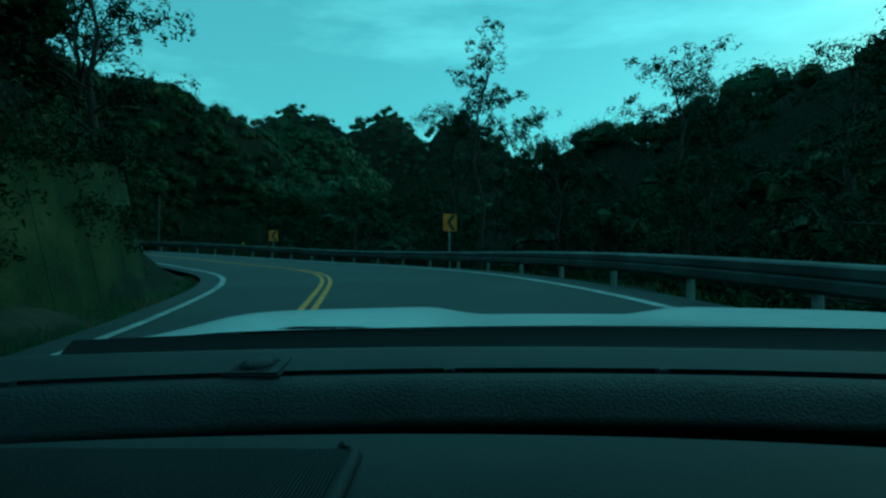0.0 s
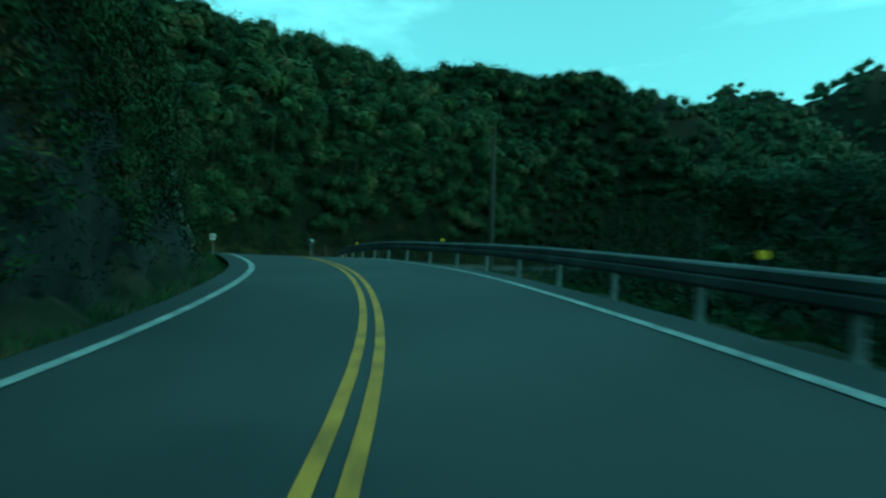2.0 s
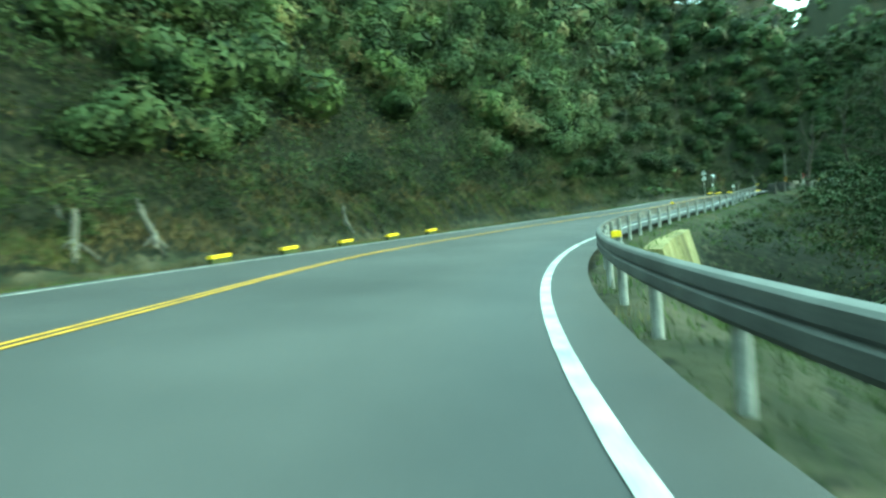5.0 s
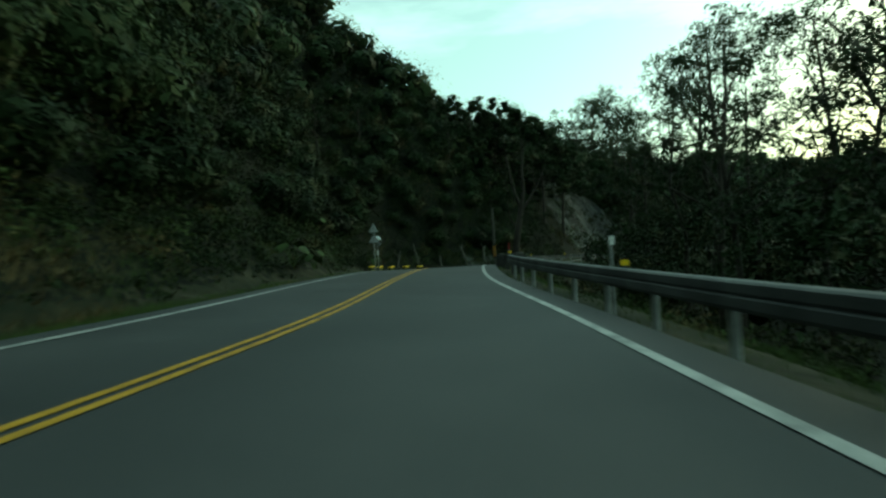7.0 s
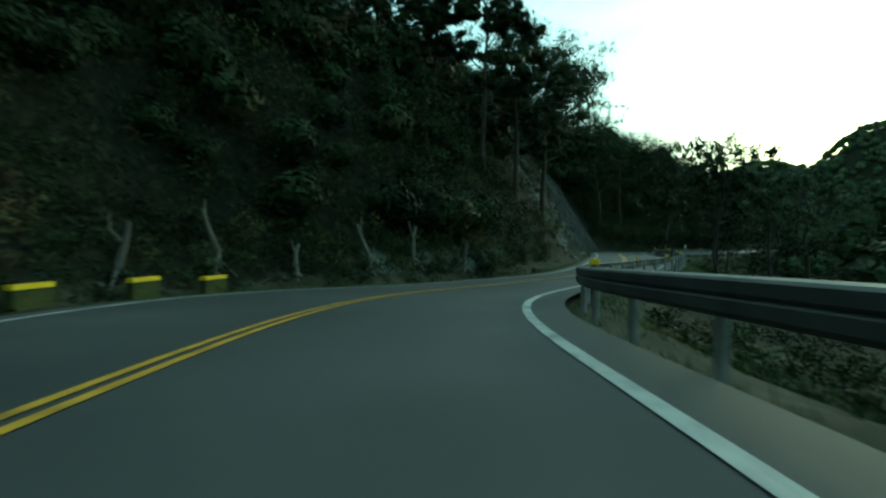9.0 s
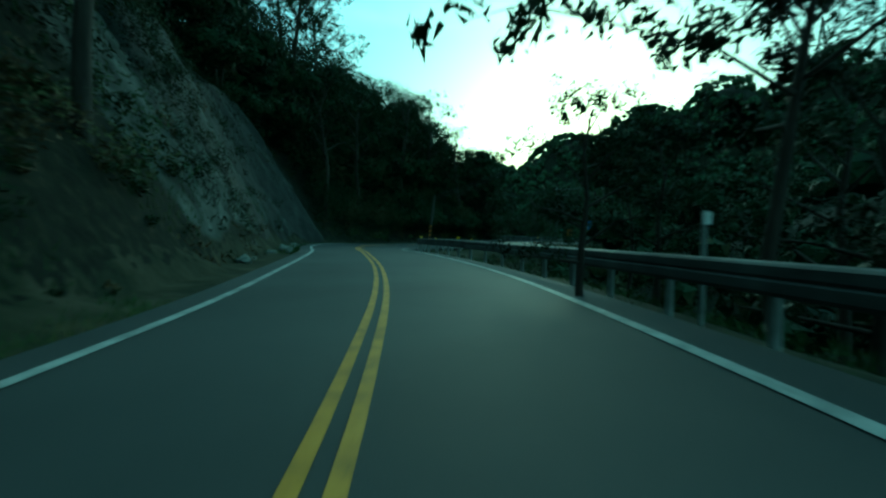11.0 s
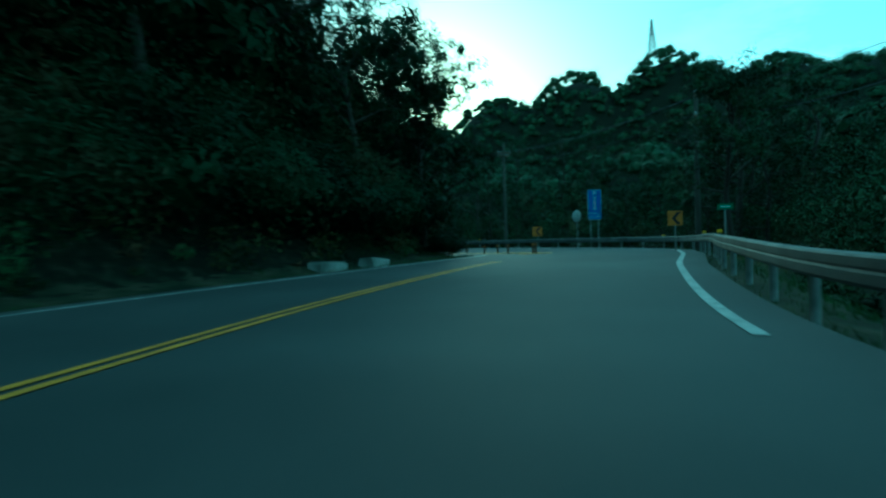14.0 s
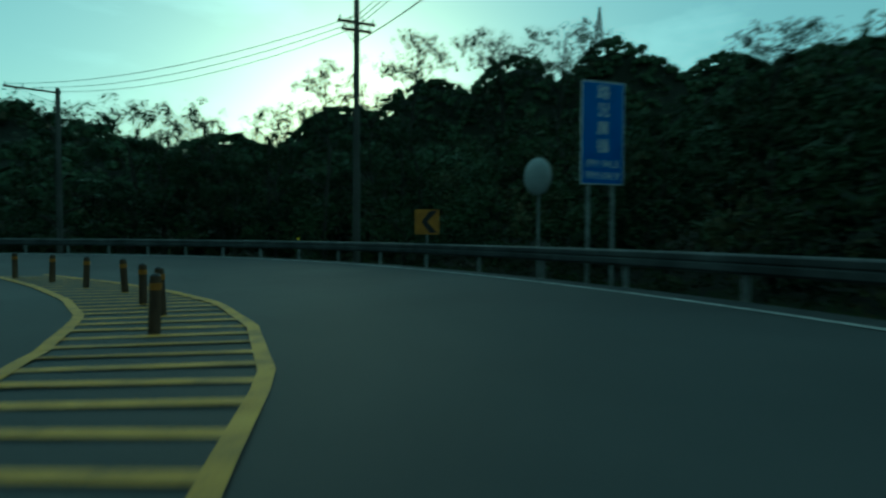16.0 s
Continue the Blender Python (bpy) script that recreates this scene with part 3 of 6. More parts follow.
tagged(pieces("far_woods", far, HAZED_LEAF), "distant wooded mountain slopes in haze-paled green", "forest", kind="stuff")
remote = crowns(5600, -700, 700, 400, 1350, lambda x, y, u, v, s: (u > 0) | (v > 0), 5, 5, (6, 12), 1.5)
tagged(pieces("remote_woods", remote, HAZED_LEAF), "wooded ridges far behind the valley", "forest", kind="stuff")


def beside(count, left, near, wide, lo=-12.0, hi=322.0):
    """Places beside the road, from near to near + wide metres outside its edge, thinning outwards."""
    s = rng.uniform(lo, hi, count)
    off = near + rng.random(count) ** 1.25 * wide
    d = smooth_list(LEFT, s) - 0.7 - off if left else smooth_list(RIGHT, s) + 1.3 + off
    p = on_road(s, d)
    z, u, v, s = ground_z(p[:, 0], p[:, 1])
    return p[:, 0], p[:, 1], z, u, v, s


def bank_growth(count, left, near, wide, size, per, leaf, inside, lift=0.3, lo=-12.0, hi=322.0):
    """Bushes, ferns and creepers on the banks, small at the road and larger farther out."""
    x, y, z, u, v, s = beside(count, left, near, wide, lo, hi)
    out = np.maximum(u, v)
    ok = (out > 1.0) & inside(u, v, s)
    r = rng.uniform(*size, count) * (0.45 + 0.55 * ease(out, 1.0, 7))
    c = np.stack([x, y, z + r * lift], 1)[ok]
    return leaf_cloud(c, r[ok], per, leaf * (0.75 + 0.35 * r[ok]))


def bare_rock(u, s):
    return ((s > 202) & (s < 228) & (u < 13)) | ((s > 32) & (s < 61) & (u < 4.2)) | ((s > 60) & (s < 76.5) & (u < 3.2))


low = np.concatenate([
    bank_growth(3300, True, 1.4, 13, (0.35, 1.1), 44, 0.125, lambda u, v, s: ~bare_rock(u, s) | (rng.random(len(u)) < 0.2)),
    bank_growth(900, True, 7.0, 13, (1.2, 2.3), 64, 0.19, lambda u, v, s: ~((s > 201) & (s < 231) & (u < 15)), 1.1),
    bank_growth(3200, False, 1.2, 11, (0.3, 0.95), 36, 0.12, lambda u, v, s: ~((s > 149) & (s < 155)) & ~((s > 98) & (s < 111) & (v < 2.2)))])
tagged(pieces("roadside_bushes", low, BRUSH), "tangled dark green bushes on the banks", "undergrowth", kind="stuff")
for mat, n, what in ((FRESH, 950, "fresh green leafy shrubs on the banks"), (OLIVE, 620, "olive and brownish shrubs on the banks")):
    tall = np.concatenate([
        bank_growth(n, True, 1.9, 11, (0.55, 1.6), 110, 0.09, lambda u, v, s: ~((s > 201) & (s < 231) & (u < 15)) & ~bare_rock(u, s), 0.85),
        bank_growth(n // 2, False, 1.6, 10, (0.4, 1.2), 60, 0.09, lambda u, v, s: ~((s > 149) & (s < 155)) & ~((s > 98) & (s < 111) & (v < 2.2)), 0.6)])
    tagged(pieces("shrubs", tall, mat), what, "undergrowth", kind="stuff")


def thicket(count, left, lo, hi, near, wide, h0, h1, per=36, leaf=0.17, size=(0.6, 1.3)):
    """A closed stand of young trees: clumps of leaves from the ground up to the crowns."""
    x, y, z, u, v, s = beside(count, left, near, wide, lo, hi)
    out = np.maximum(u, v)
    top = h0 + (h1 - h0) * ease(out, near, near + wide * 0.6)
    c = np.stack([x, y, z + 0.4 + rng.random(count) ** 0.6 * top], 1)
    return leaf_cloud(c, rng.uniform(*size, count), per, leaf)


stands = np.concatenate([
    thicket(2000, True, 229, 262, 2.6, 15, 2.5, 13, 84, 0.135, (0.8, 1.8)),
    thicket(700, True, 196, 234, 9.0, 11, 1.5, 6.0, 60, 0.2, (0.8, 1.6)),
    thicket(700, True, 228, 262, 13, 14, 4.0, 13, 56, 0.3, (1.5, 2.5)),
    thicket(260, True, -4, 20, 4.2, 6, 1.5, 4.5),
    thicket(600, False, 112, 168, 5.5, 14, 3.5, 8.0, 44, 0.18, (0.7, 1.5)),
    thicket(420, False, 5, 52, 6.0, 10, 1.5, 4.5)])
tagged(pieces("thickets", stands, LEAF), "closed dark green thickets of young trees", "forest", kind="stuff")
edge = np.concatenate([
    thicket(900, True, 68, 134, 3.6, 10, 1.2, 6.0, 80, 0.12, (0.6, 1.4)),
    thicket(650, False, 256, 316, 4.5, 9, 2.5, 6.5),
    thicket(330, False, 246, 278, 3.6, 8, 2.0, 7.0),
    thicket(420, False, 238, 286, 3.0, 7, 1.6, 5.0, 48, 0.12)])
tagged(pieces("thickets", edge, MID_LEAF), "leafy thickets of young trees along the road", "forest", kind="stuff")


def domes(count, lo, hi, near, wide, size, lift, clumps, per, leaf):
    """Single round crowns standing out over the slope, with dark gaps between and below them."""
    x, y, z, u, v, s = beside(count, True, near, wide, lo, hi)
    ok = u > near * 0.8
    r = rng.uniform(*size, count)[ok]
    mid = np.stack([x[ok], y[ok], z[ok] + r * lift + 0.6], 1)
    return boughs(mid, r, clumps, per, leaf, core=FINEST_BALL if near < 8 else FINE_BALL)


canopy = np.concatenate([domes(230, 126, 184, 3.2, 12, (0.8, 1.9), 0.55, 13, 30, 0.1), domes(46, 240, 252, 2.4, 8, (0.9, 1.7), 1.0, 14, 36, 0.1), domes(44, 243, 259, 2.0, 5, (0.9, 1.7), 1.1, 14, 36, 0.1), domes(70, -6, 25, 4.2, 10, (1.0, 2.0), 1.1, 14, 30, 0.13), domes(130, 218, 262, 6, 20, (1.6, 3.0), 1.6, 14, 26, 0.2), domes(110, 216, 262, 9, 22, (2.0, 3.4), 2.7, 14, 26, 0.22)])
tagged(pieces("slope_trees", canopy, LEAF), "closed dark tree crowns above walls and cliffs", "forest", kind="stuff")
canopy = np.concatenate([domes(170, 66, 136, 4.2, 12, (1.2, 2.5), 0.8, 16, 40, 0.11), domes(190, 70, 200, 12, 40, (2.2, 4.2), 0.9, 14, 20, 0.25)])
tagged(pieces("slope_trees", canopy, MID_LEAF), "rounded leafy tree crowns on the steep slope", "forest", kind="stuff")
canopy = np.concatenate([domes(70, 66, 136, 5.0, 14, (1.3, 2.4), 0.9, 16, 46, 0.11), domes(80, 70, 200, 14, 40, (2.0, 3.8), 0.9, 14, 20, 0.25)])
tagged(pieces("slope_trees", canopy, FRESH), "lighter green tree crowns on the steep slope", "forest", kind="stuff")
under = np.concatenate([
    bank_growth(1100, True, 2.6, 10, (0.5, 1.3), 60, 0.11, lambda u, v, s: ~bare_rock(u, s), 0.4, 66, 136),
    bank_growth(700, True, 2.6, 12, (0.5, 1.3), 60, 0.11, lambda u, v, s: u > 0, 0.4, 136, 200),
    bank_growth(420, True, 1.0, 6, (0.4, 0.9), 60, 0.1, lambda u, v, s: u > 0, 0.4, 150, 184)])
cover = bank_growth(1700, True, 1.8, 13, (0.5, 1.2), 64, 0.1, lambda u, v, s: u > 0, 0.35, 126, 190)
tagged(pieces("ferns", cover, LEAF), "closed dark green creepers over the slope", "undergrowth", kind="stuff")
tagged(pieces("ferns", under, BRUSH), "dense dark ferns and low shrubs on the slope", "undergrowth", kind="stuff")


def blades(count, lo=None, hi=None, share=0.55):
    """Grass on the verges: thin upright blades."""
    i = rng.integers(0 if lo is None else int(lo - FIRST), len(S) if hi is None else int(hi - FIRST), count)
    side = rng.random(count) < share
    d = np.where(side, smooth_list(LEFT, S[i]) - 0.75 - rng.random(count) ** 1.2 * 3.0, smooth_list(RIGHT, S[i]) + 0.8 + rng.random(count) ** 1.2 * 4.0)
    p = on_road(S[i] + rng.random(count), d)
    z, u, v, s = ground_z(p[:, 0], p[:, 1])
    p[:, 2] = z - 0.02
    bare = ((s > 196) & (s < 236) & (v > 0) & (v < 1.5)) | ((u > 0) & (waves(p[:, 0], p[:, 1], 3.1, 9) > 0.35))
    p = p[~bare]
    n = len(p)
    a = rng.uniform(0, 6.28, n)
    w, h = rng.uniform(0.005, 0.013, n)[:, None], (rng.uniform(0.06, 0.24, n) * rng.uniform(0.5, 1.2, n))[:, None]
    side_v = np.stack([np.cos(a), np.sin(a), 0 * a], 1) * w
    lean = np.stack([rng.normal(0, 0.35, n), rng.normal(0, 0.35, n), np.ones(n)], 1) * h
    return np.stack([p - side_v, p + side_v, p + lean], 1)


tagged(pieces("verge_grass", np.concatenate([blades(210000), blades(60000, 60, 132, 1.0)]), GRASS), "rough green and straw-coloured verge grass", "grass", kind="stuff")


def dry_tufts(count, lo, hi):
    """Straw-coloured grass hanging over the foot of the bank."""
    x, y, z, u, v, s = beside(count, True, 0.9, 3.6, lo, hi)
    p = np.stack([x, y, z], 1)
    n = len(p)
    a = rng.uniform(0, 6.28, n)
    w, h = rng.uniform(0.008, 0.018, n)[:, None], rng.uniform(0.2, 0.6, n)[:, None]
    side_v = np.stack([np.cos(a), np.sin(a), 0 * a], 1) * w
    tip = np.stack([rng.normal(0, 0.6, n), rng.normal(0, 0.6, n), rng.uniform(0.2, 1.0, n)], 1) * h
    return np.stack([p - side_v, p + side_v, p + tip], 1)


tagged(pieces("dry_grass", dry_tufts(36000, 72, 128), STRAW), "tufts of dry brown grass on the bank", "grass", kind="stuff")


# ---- trees ----
def tube(verts, faces, pts, r0, r1, sides=6):
    """A tapered, bent limb."""
    pts = [Vector(p) for p in pts]
    base = len(verts)
    for k, p in enumerate(pts):
        t = (pts[min(k + 1, len(pts) - 1)] - pts[max(k - 1, 0)]).normalized()
        a = t.orthogonal().normalized()
        b = t.cross(a)
        r = r0 + (r1 - r0) * k / (len(pts) - 1)
        for j in range(sides):
            w = 6.2832 * j / sides
            verts.append(p + (a * math.cos(w) + b * math.sin(w)) * r)
    for k in range(len(pts) - 1):
        for j in range(sides):
            q = base + k * sides
            faces.append((q + j, q + (j + 1) % sides, q + sides + (j + 1) % sides, q + sides + j))


def tree(seed, height, spread, r, bole=0.45, limbs=9, leaves=26, leaf=0.16, flat=0.6, label="", bend=0.05, twigs=3, clump=0.5, inner=0.0, green=None):
    """A tree at the origin: a trunk with limbs, and a crown of leaf clumps round their ends. No leaves: a bare tree."""
    rnd = random.Random(seed)
    verts, faces, ends = [], [], []
    sway = [(rnd.uniform(-1, 1) * bend * height * k / 5, rnd.uniform(-1, 1) * bend * height * k / 5) for k in range(6)]
    trunk_pts = [Vector((sway[k][0], sway[k][1], -0.6 + (height * 0.92 + 0.6) * k / 5)) for k in range(6)]
    tube(verts, faces, trunk_pts, r, r * 0.22, 8)
    for i in range(limbs):
        f = bole + (0.97 - bole) * (i + rnd.random() * 0.6) / limbs
        g = f * 5
        k = min(int(g), 4)
        start = trunk_pts[k].lerp(trunk_pts[k + 1], g - k)
        a = i * 2.4 + rnd.uniform(-0.5, 0.5)
        reach = spread * (1.0 - 0.55 * (f - bole) / (1 - bole)) * rnd.uniform(0.6, 1.1)
        rise = height * rnd.uniform(0.03, 0.2)
        tip = start + Vector((math.cos(a) * reach, math.sin(a) * reach, rise))
        mid = start.lerp(tip, 0.5) + Vector((rnd.uniform(-0.1, 0.1) * reach, rnd.uniform(-0.1, 0.1) * reach, rise * 0.25))
        rr = r * (0.45 - 0.25 * f)
        tube(verts, faces, [start, mid, tip], rr, rr * 0.25, 5)
        for q in range(twigs):
            w = rnd.uniform(0.35, 1.0)
            p = start.lerp(mid, w * 2) if w < 0.5 else mid.lerp(tip, w * 2 - 1)
            e = p + Vector((rnd.uniform(-1, 1), rnd.uniform(-1, 1), rnd.uniform(0.0, 0.8))) * reach * 0.38
            tube(verts, faces, [p, p.lerp(e, 0.5) + Vector((0, 0, 0.05 * reach)), e], rr * 0.4, rr * 0.1, 4)
            ends.append(e)
        ends.append(tip)
        ends.append(mid)
    ends.append(trunk_pts[-1])
    root = empty("tree")
    raw("trunk", verts, faces, BARK, root, True)
    if leaves:
        c = np.array([tuple(e) for e in ends])
        rad = np.array([spread * clump * rnd.uniform(0.45, 0.85) for e in ends])
        pieces("crown", boughs(c, rad, 4, leaves // 4, leaf * 0.9, flat, inner if inner else 0), green or LEAF, root)
    return tagged(root, label, "tree", "roadside trees")


def planted(ob, x, y, turn=0.0, size=1.0, sink=0.1):
    z = float(ground_z(np.array([x]), np.array([y]))[0][0]) - sink
    m = pose(x, y, z, 0, 0, turn)
    if ob.location.length > 0.01:
        first = ob.matrix_basis.copy()
        ob.scale = (size,) * 3
        other = copy_thing(ob, m)
        ob.matrix_basis = first
        return other
    ob.matrix_basis = m @ Matrix.Diagonal((size, size, size, 1))
    return ob


def planted_to(ob, x, y, turn, top, height):
    """A copy whose top reaches the given level."""
    z = float(ground_z(np.array([x]), np.array([y]))[0][0])
    planted(ob, x, y, turn, max(top - z, 3.0) / height)


airy = tree(3, 11.0, 2.6, 0.13, 0.42, 12, 84, 0.09, 0.45, "tall airy tree with thin layered foliage behind the rail", twigs=4, clump=0.34)
airy_b = tree(8, 13.0, 3.2, 0.16, 0.38, 13, 84, 0.09, 0.4, "slender tall tree with open feathery crown", twigs=4, clump=0.34)
broad = tree(11, 9.0, 3.2, 0.2, 0.3, 11, 84, 0.12, 0.75, "broad dark green tree with a dense crown", twigs=3, clump=0.42)
broad_b = tree(15, 13.0, 3.8, 0.24, 0.42, 13, 86, 0.125, 0.7, "tall dark broadleaf tree on the bank", twigs=3, clump=0.4)
round_top = tree(21, 14.0, 4.2, 0.26, 0.5, 14, 84, 0.14, 0.75, "ridge-top tree with round crown and clear trunk", twigs=3, clump=0.4)
umbrella = tree(27, 7.0, 3.1, 0.11, 0.6, 14, 110, 0.1, 0.4, "flat-topped spreading tree with sky showing through", twigs=4, clump=0.3)
hill_tree = tree(37, 12.0, 4.2, 0.2, 0.42, 15, 120, 0.1, 0.7, "tall tree with a full crown and clear trunk on the bank", twigs=4, clump=0.34, inner=0.7)
spreading = tree(41, 8.5, 4.4, 0.2, 0.26, 16, 200, 0.095, 0.5, "spreading tree with layered boughs over the inside of the bend", twigs=4, clump=0.3)
bare = tree(31, 9.0, 2.8, 0.1, 0.35, 12, 0, 0.1, 0.5, "bare leafless grey tree on the hill", twigs=5)

for x, y, k, turn in ((1.4, 21.2, 0.95, 20), (4.5, 27, 1.0, 200), (9, 20, 1.05, 90), (12.5, 24, 1.15, 310), (-0.5, 50, 1.2, 75), (3, 33, 1.1, 160)):
    planted(airy, x, y, turn, k)
for x, y, k, turn in ((-3.2, 51.5, 1.1, 30), (0.5, 39, 1.3, 130), (-46, 124, 1.0, 10), (-47, 119, 0.95, 250), (-48.5, 113, 1.0, 170), (-50, 108, 1.05, 60), (-46, 107, 1.1, 300),
                      (-52.5, 103.5, 0.85, 220), (15, 30, 1.1, 45), (18.5, 23, 1.1, 145), (-43, 115, 1.1, 100)):
    planted(airy_b, x, y, turn, k)
for x, y, top, turn in ((-42, 186, 23, 0), (-36, 189, 22, 70), (-31, 191, 21, 140), (-27, 193, 21, 210), (-48, 184, 24, 290), (-21, 193, 18, 20), (-54, 182, 26, 120),
                        (-38, 181, 19, 45), (-33, 182, 19, 200), (-28, 185, 18.5, 15), (-24, 187, 17.5, 95), (-45, 176, 20, 260), (-20, 199, 30, 50), (-14, 203, 36, 130), (-8, 207, 37, 220), (-2, 209, 34, 300), (-27, 198, 27, 170), (-40, 190, 24, 33), (-35, 195, 25, 66), (-45, 192, 26, 99), (-31, 203, 28, 10), (-23, 204, 31, 44), (-11, 198, 31, 80)):
    planted_to(round_top, x, y, turn, top, 14.0)
for x, y, top, turn in ((-44.5, 157.0, 20.0, 30), (-47.5, 159.0, 21.0, 110), (-50.5, 160.0, 22.0, 200), (-41.0, 159.0, 18.5, 290), (-54.0, 158.0, 22.0, 250), (-47.5, 163.5, 21.5, 60), (-57.0, 156.0, 22.5, 330), (-37.5, 161.0, 16.5, 10)):
    planted_to(hill_tree, x, y, turn, top, 12.0)
for x, y, k, turn in ((-11, 192, 1.15, 80), (-5, 194.5, 1.15, 150), (2.0, 195, 1.1, 220), (7, 196, 1.15, 300), (10, 193, 0.85, 40), (16.4, 194.5, 0.8, 10), (13.5, 194, 0.75, 260),
                      (7.5, 199, 1.0, 60)):
    planted(broad_b, x, y, turn, k)
for x, y, k, turn in ((21, 176.2, 0.7, 60), (26, 177, 1.2, 120), (31, 178.5, 0.7, 30), (28, 173, 1.15, 200)):
    planted(broad, x, y, turn, k)
spots = random.Random(5)
for i in range(26):
    s_ = 258 + i * 1.85
    p = on_road(s_, float(smooth_list(RIGHT, s_)) + spots.uniform(6.5, 14.0))
    planted(broad, float(p[0]), float(p[1]), spots.uniform(0, 360), spots.uniform(0.6, 0.92), 0.4)
for i in range(20):
    s_ = 4 + i * 2.2
    p = on_road(s_, float(smooth_list(RIGHT, s_)) + spots.uniform(8.0, 18.0))
    planted(broad, float(p[0]), float(p[1]), spots.uniform(0, 360), spots.uniform(0.7, 1.15), 0.4)
lone = tree(43, 9.2, 3.2, 0.17, 0.4, 17, 150, 0.085, 0.75, "full round-headed tree behind the rail at the bend", twigs=4, clump=0.36, inner=0.3, green=MID_LEAF)
planted(lone, 18.9, 178.0, 30, 1.0)
planted(spreading, 17.5, 195.0, 75, 1.5)
bush = empty("bush")
c = np.array([(14.6, 190.3, -1.0), (15.1, 190.7, -0.95), (14.2, 190.9, -0.85)])
pieces("foliage", boughs(c, np.array([0.62, 0.66, 0.7]), 26, 60, 0.06, 0.95, core=FINEST_BALL), LEAF, bush)
verts, faces = [], []
for dx, dy in ((0.0, 0.0), (0.2, 0.15), (-0.15, 0.2)):
    tube(verts, faces, [(14.6, 190.6, -1.75), (14.6 + dx, 190.6 + dy, -1.4), (14.6 + dx * 2.2, 190.6 + dy * 2.2, -0.9)], 0.03, 0.012, 5)
raw("stem", verts, faces, BARK, bush)
tagged(bush, "low rounded dark green bush at the inside of the bend", "bush")
planted(spreading, 15.0, 192.3, 115, 1.15)
planted(broad, 14.5, 193.6, 70, 1.25)
planted(broad, 17.6, 195.4, 200, 1.3)
planted(broad, 11.5, 195.5, 10, 1.3)
for x, y, top, turn in ((-47, 113, 9.5, 20), (-44.5, 105, 11, 130), (-41, 110, 10, 250), (-48.5, 99, 10, 300)):
    planted_to(broad_b, x, y, turn, top, 13.0)
for x, y, top, turn in ((46, 222, 7.6, 20), (49, 219, 8.4, 130), (52, 215, 8.0, 250), (55, 210, 8.6, 300), (57, 204, 9.4, 10), (48, 215, 6.4, 80), (51, 209, 6.6, 160)):
    planted_to(broad, x, y, turn, top, 9.0)
for x, y, top, turn in ((47, 202, 9.5, 20), (50, 197.5, 12.0, 130), (52, 193, 12.5, 250), (50, 189, 11.5, 80)):
    planted_to(airy_b, x, y, turn, top, 13.0)
for k in range(30):
    s_ = (2 + k * 3.2) if k < 8 else ((78 + (k - 8) * 4.4) if k < 19 else 134 + (k - 19) * 5.2)
    p = on_road(s_, float(smooth_list(LEFT, s_)) - spots.uniform(7.5, 13.0))
    planted(broad, float(p[0]), float(p[1]), spots.uniform(0, 360), spots.uniform(0.5, 0.85), 0.3)
for x, y, k, turn in ((-9.5, 13.5, 0.75, 40), (-12.5, 17, 0.8, 140), (-12, 12, 0.8, 250)):
    planted(broad, x, y, turn, k)
planted(umbrella, -31, 149, 0, 1.45, 1.7)
planted(umbrella, -25, 154, 120, 0.8)
for x, y, top, turn in ((-30, 146, 3.6, 0), (-27, 148, 4.2, 70), (-32.5, 151.5, 2.4, 140), (-28, 152, 2.8, 210), (-23, 149, 5.2, 300)):
    planted_to(broad, x, y, turn, top, 9.0)
for x, y, k, turn in ((78, 199, 1.3, 0), (74, 204, 1.1, 120), (-50, 37, 0.5, 60)):
    planted(bare, x, y, turn, k)


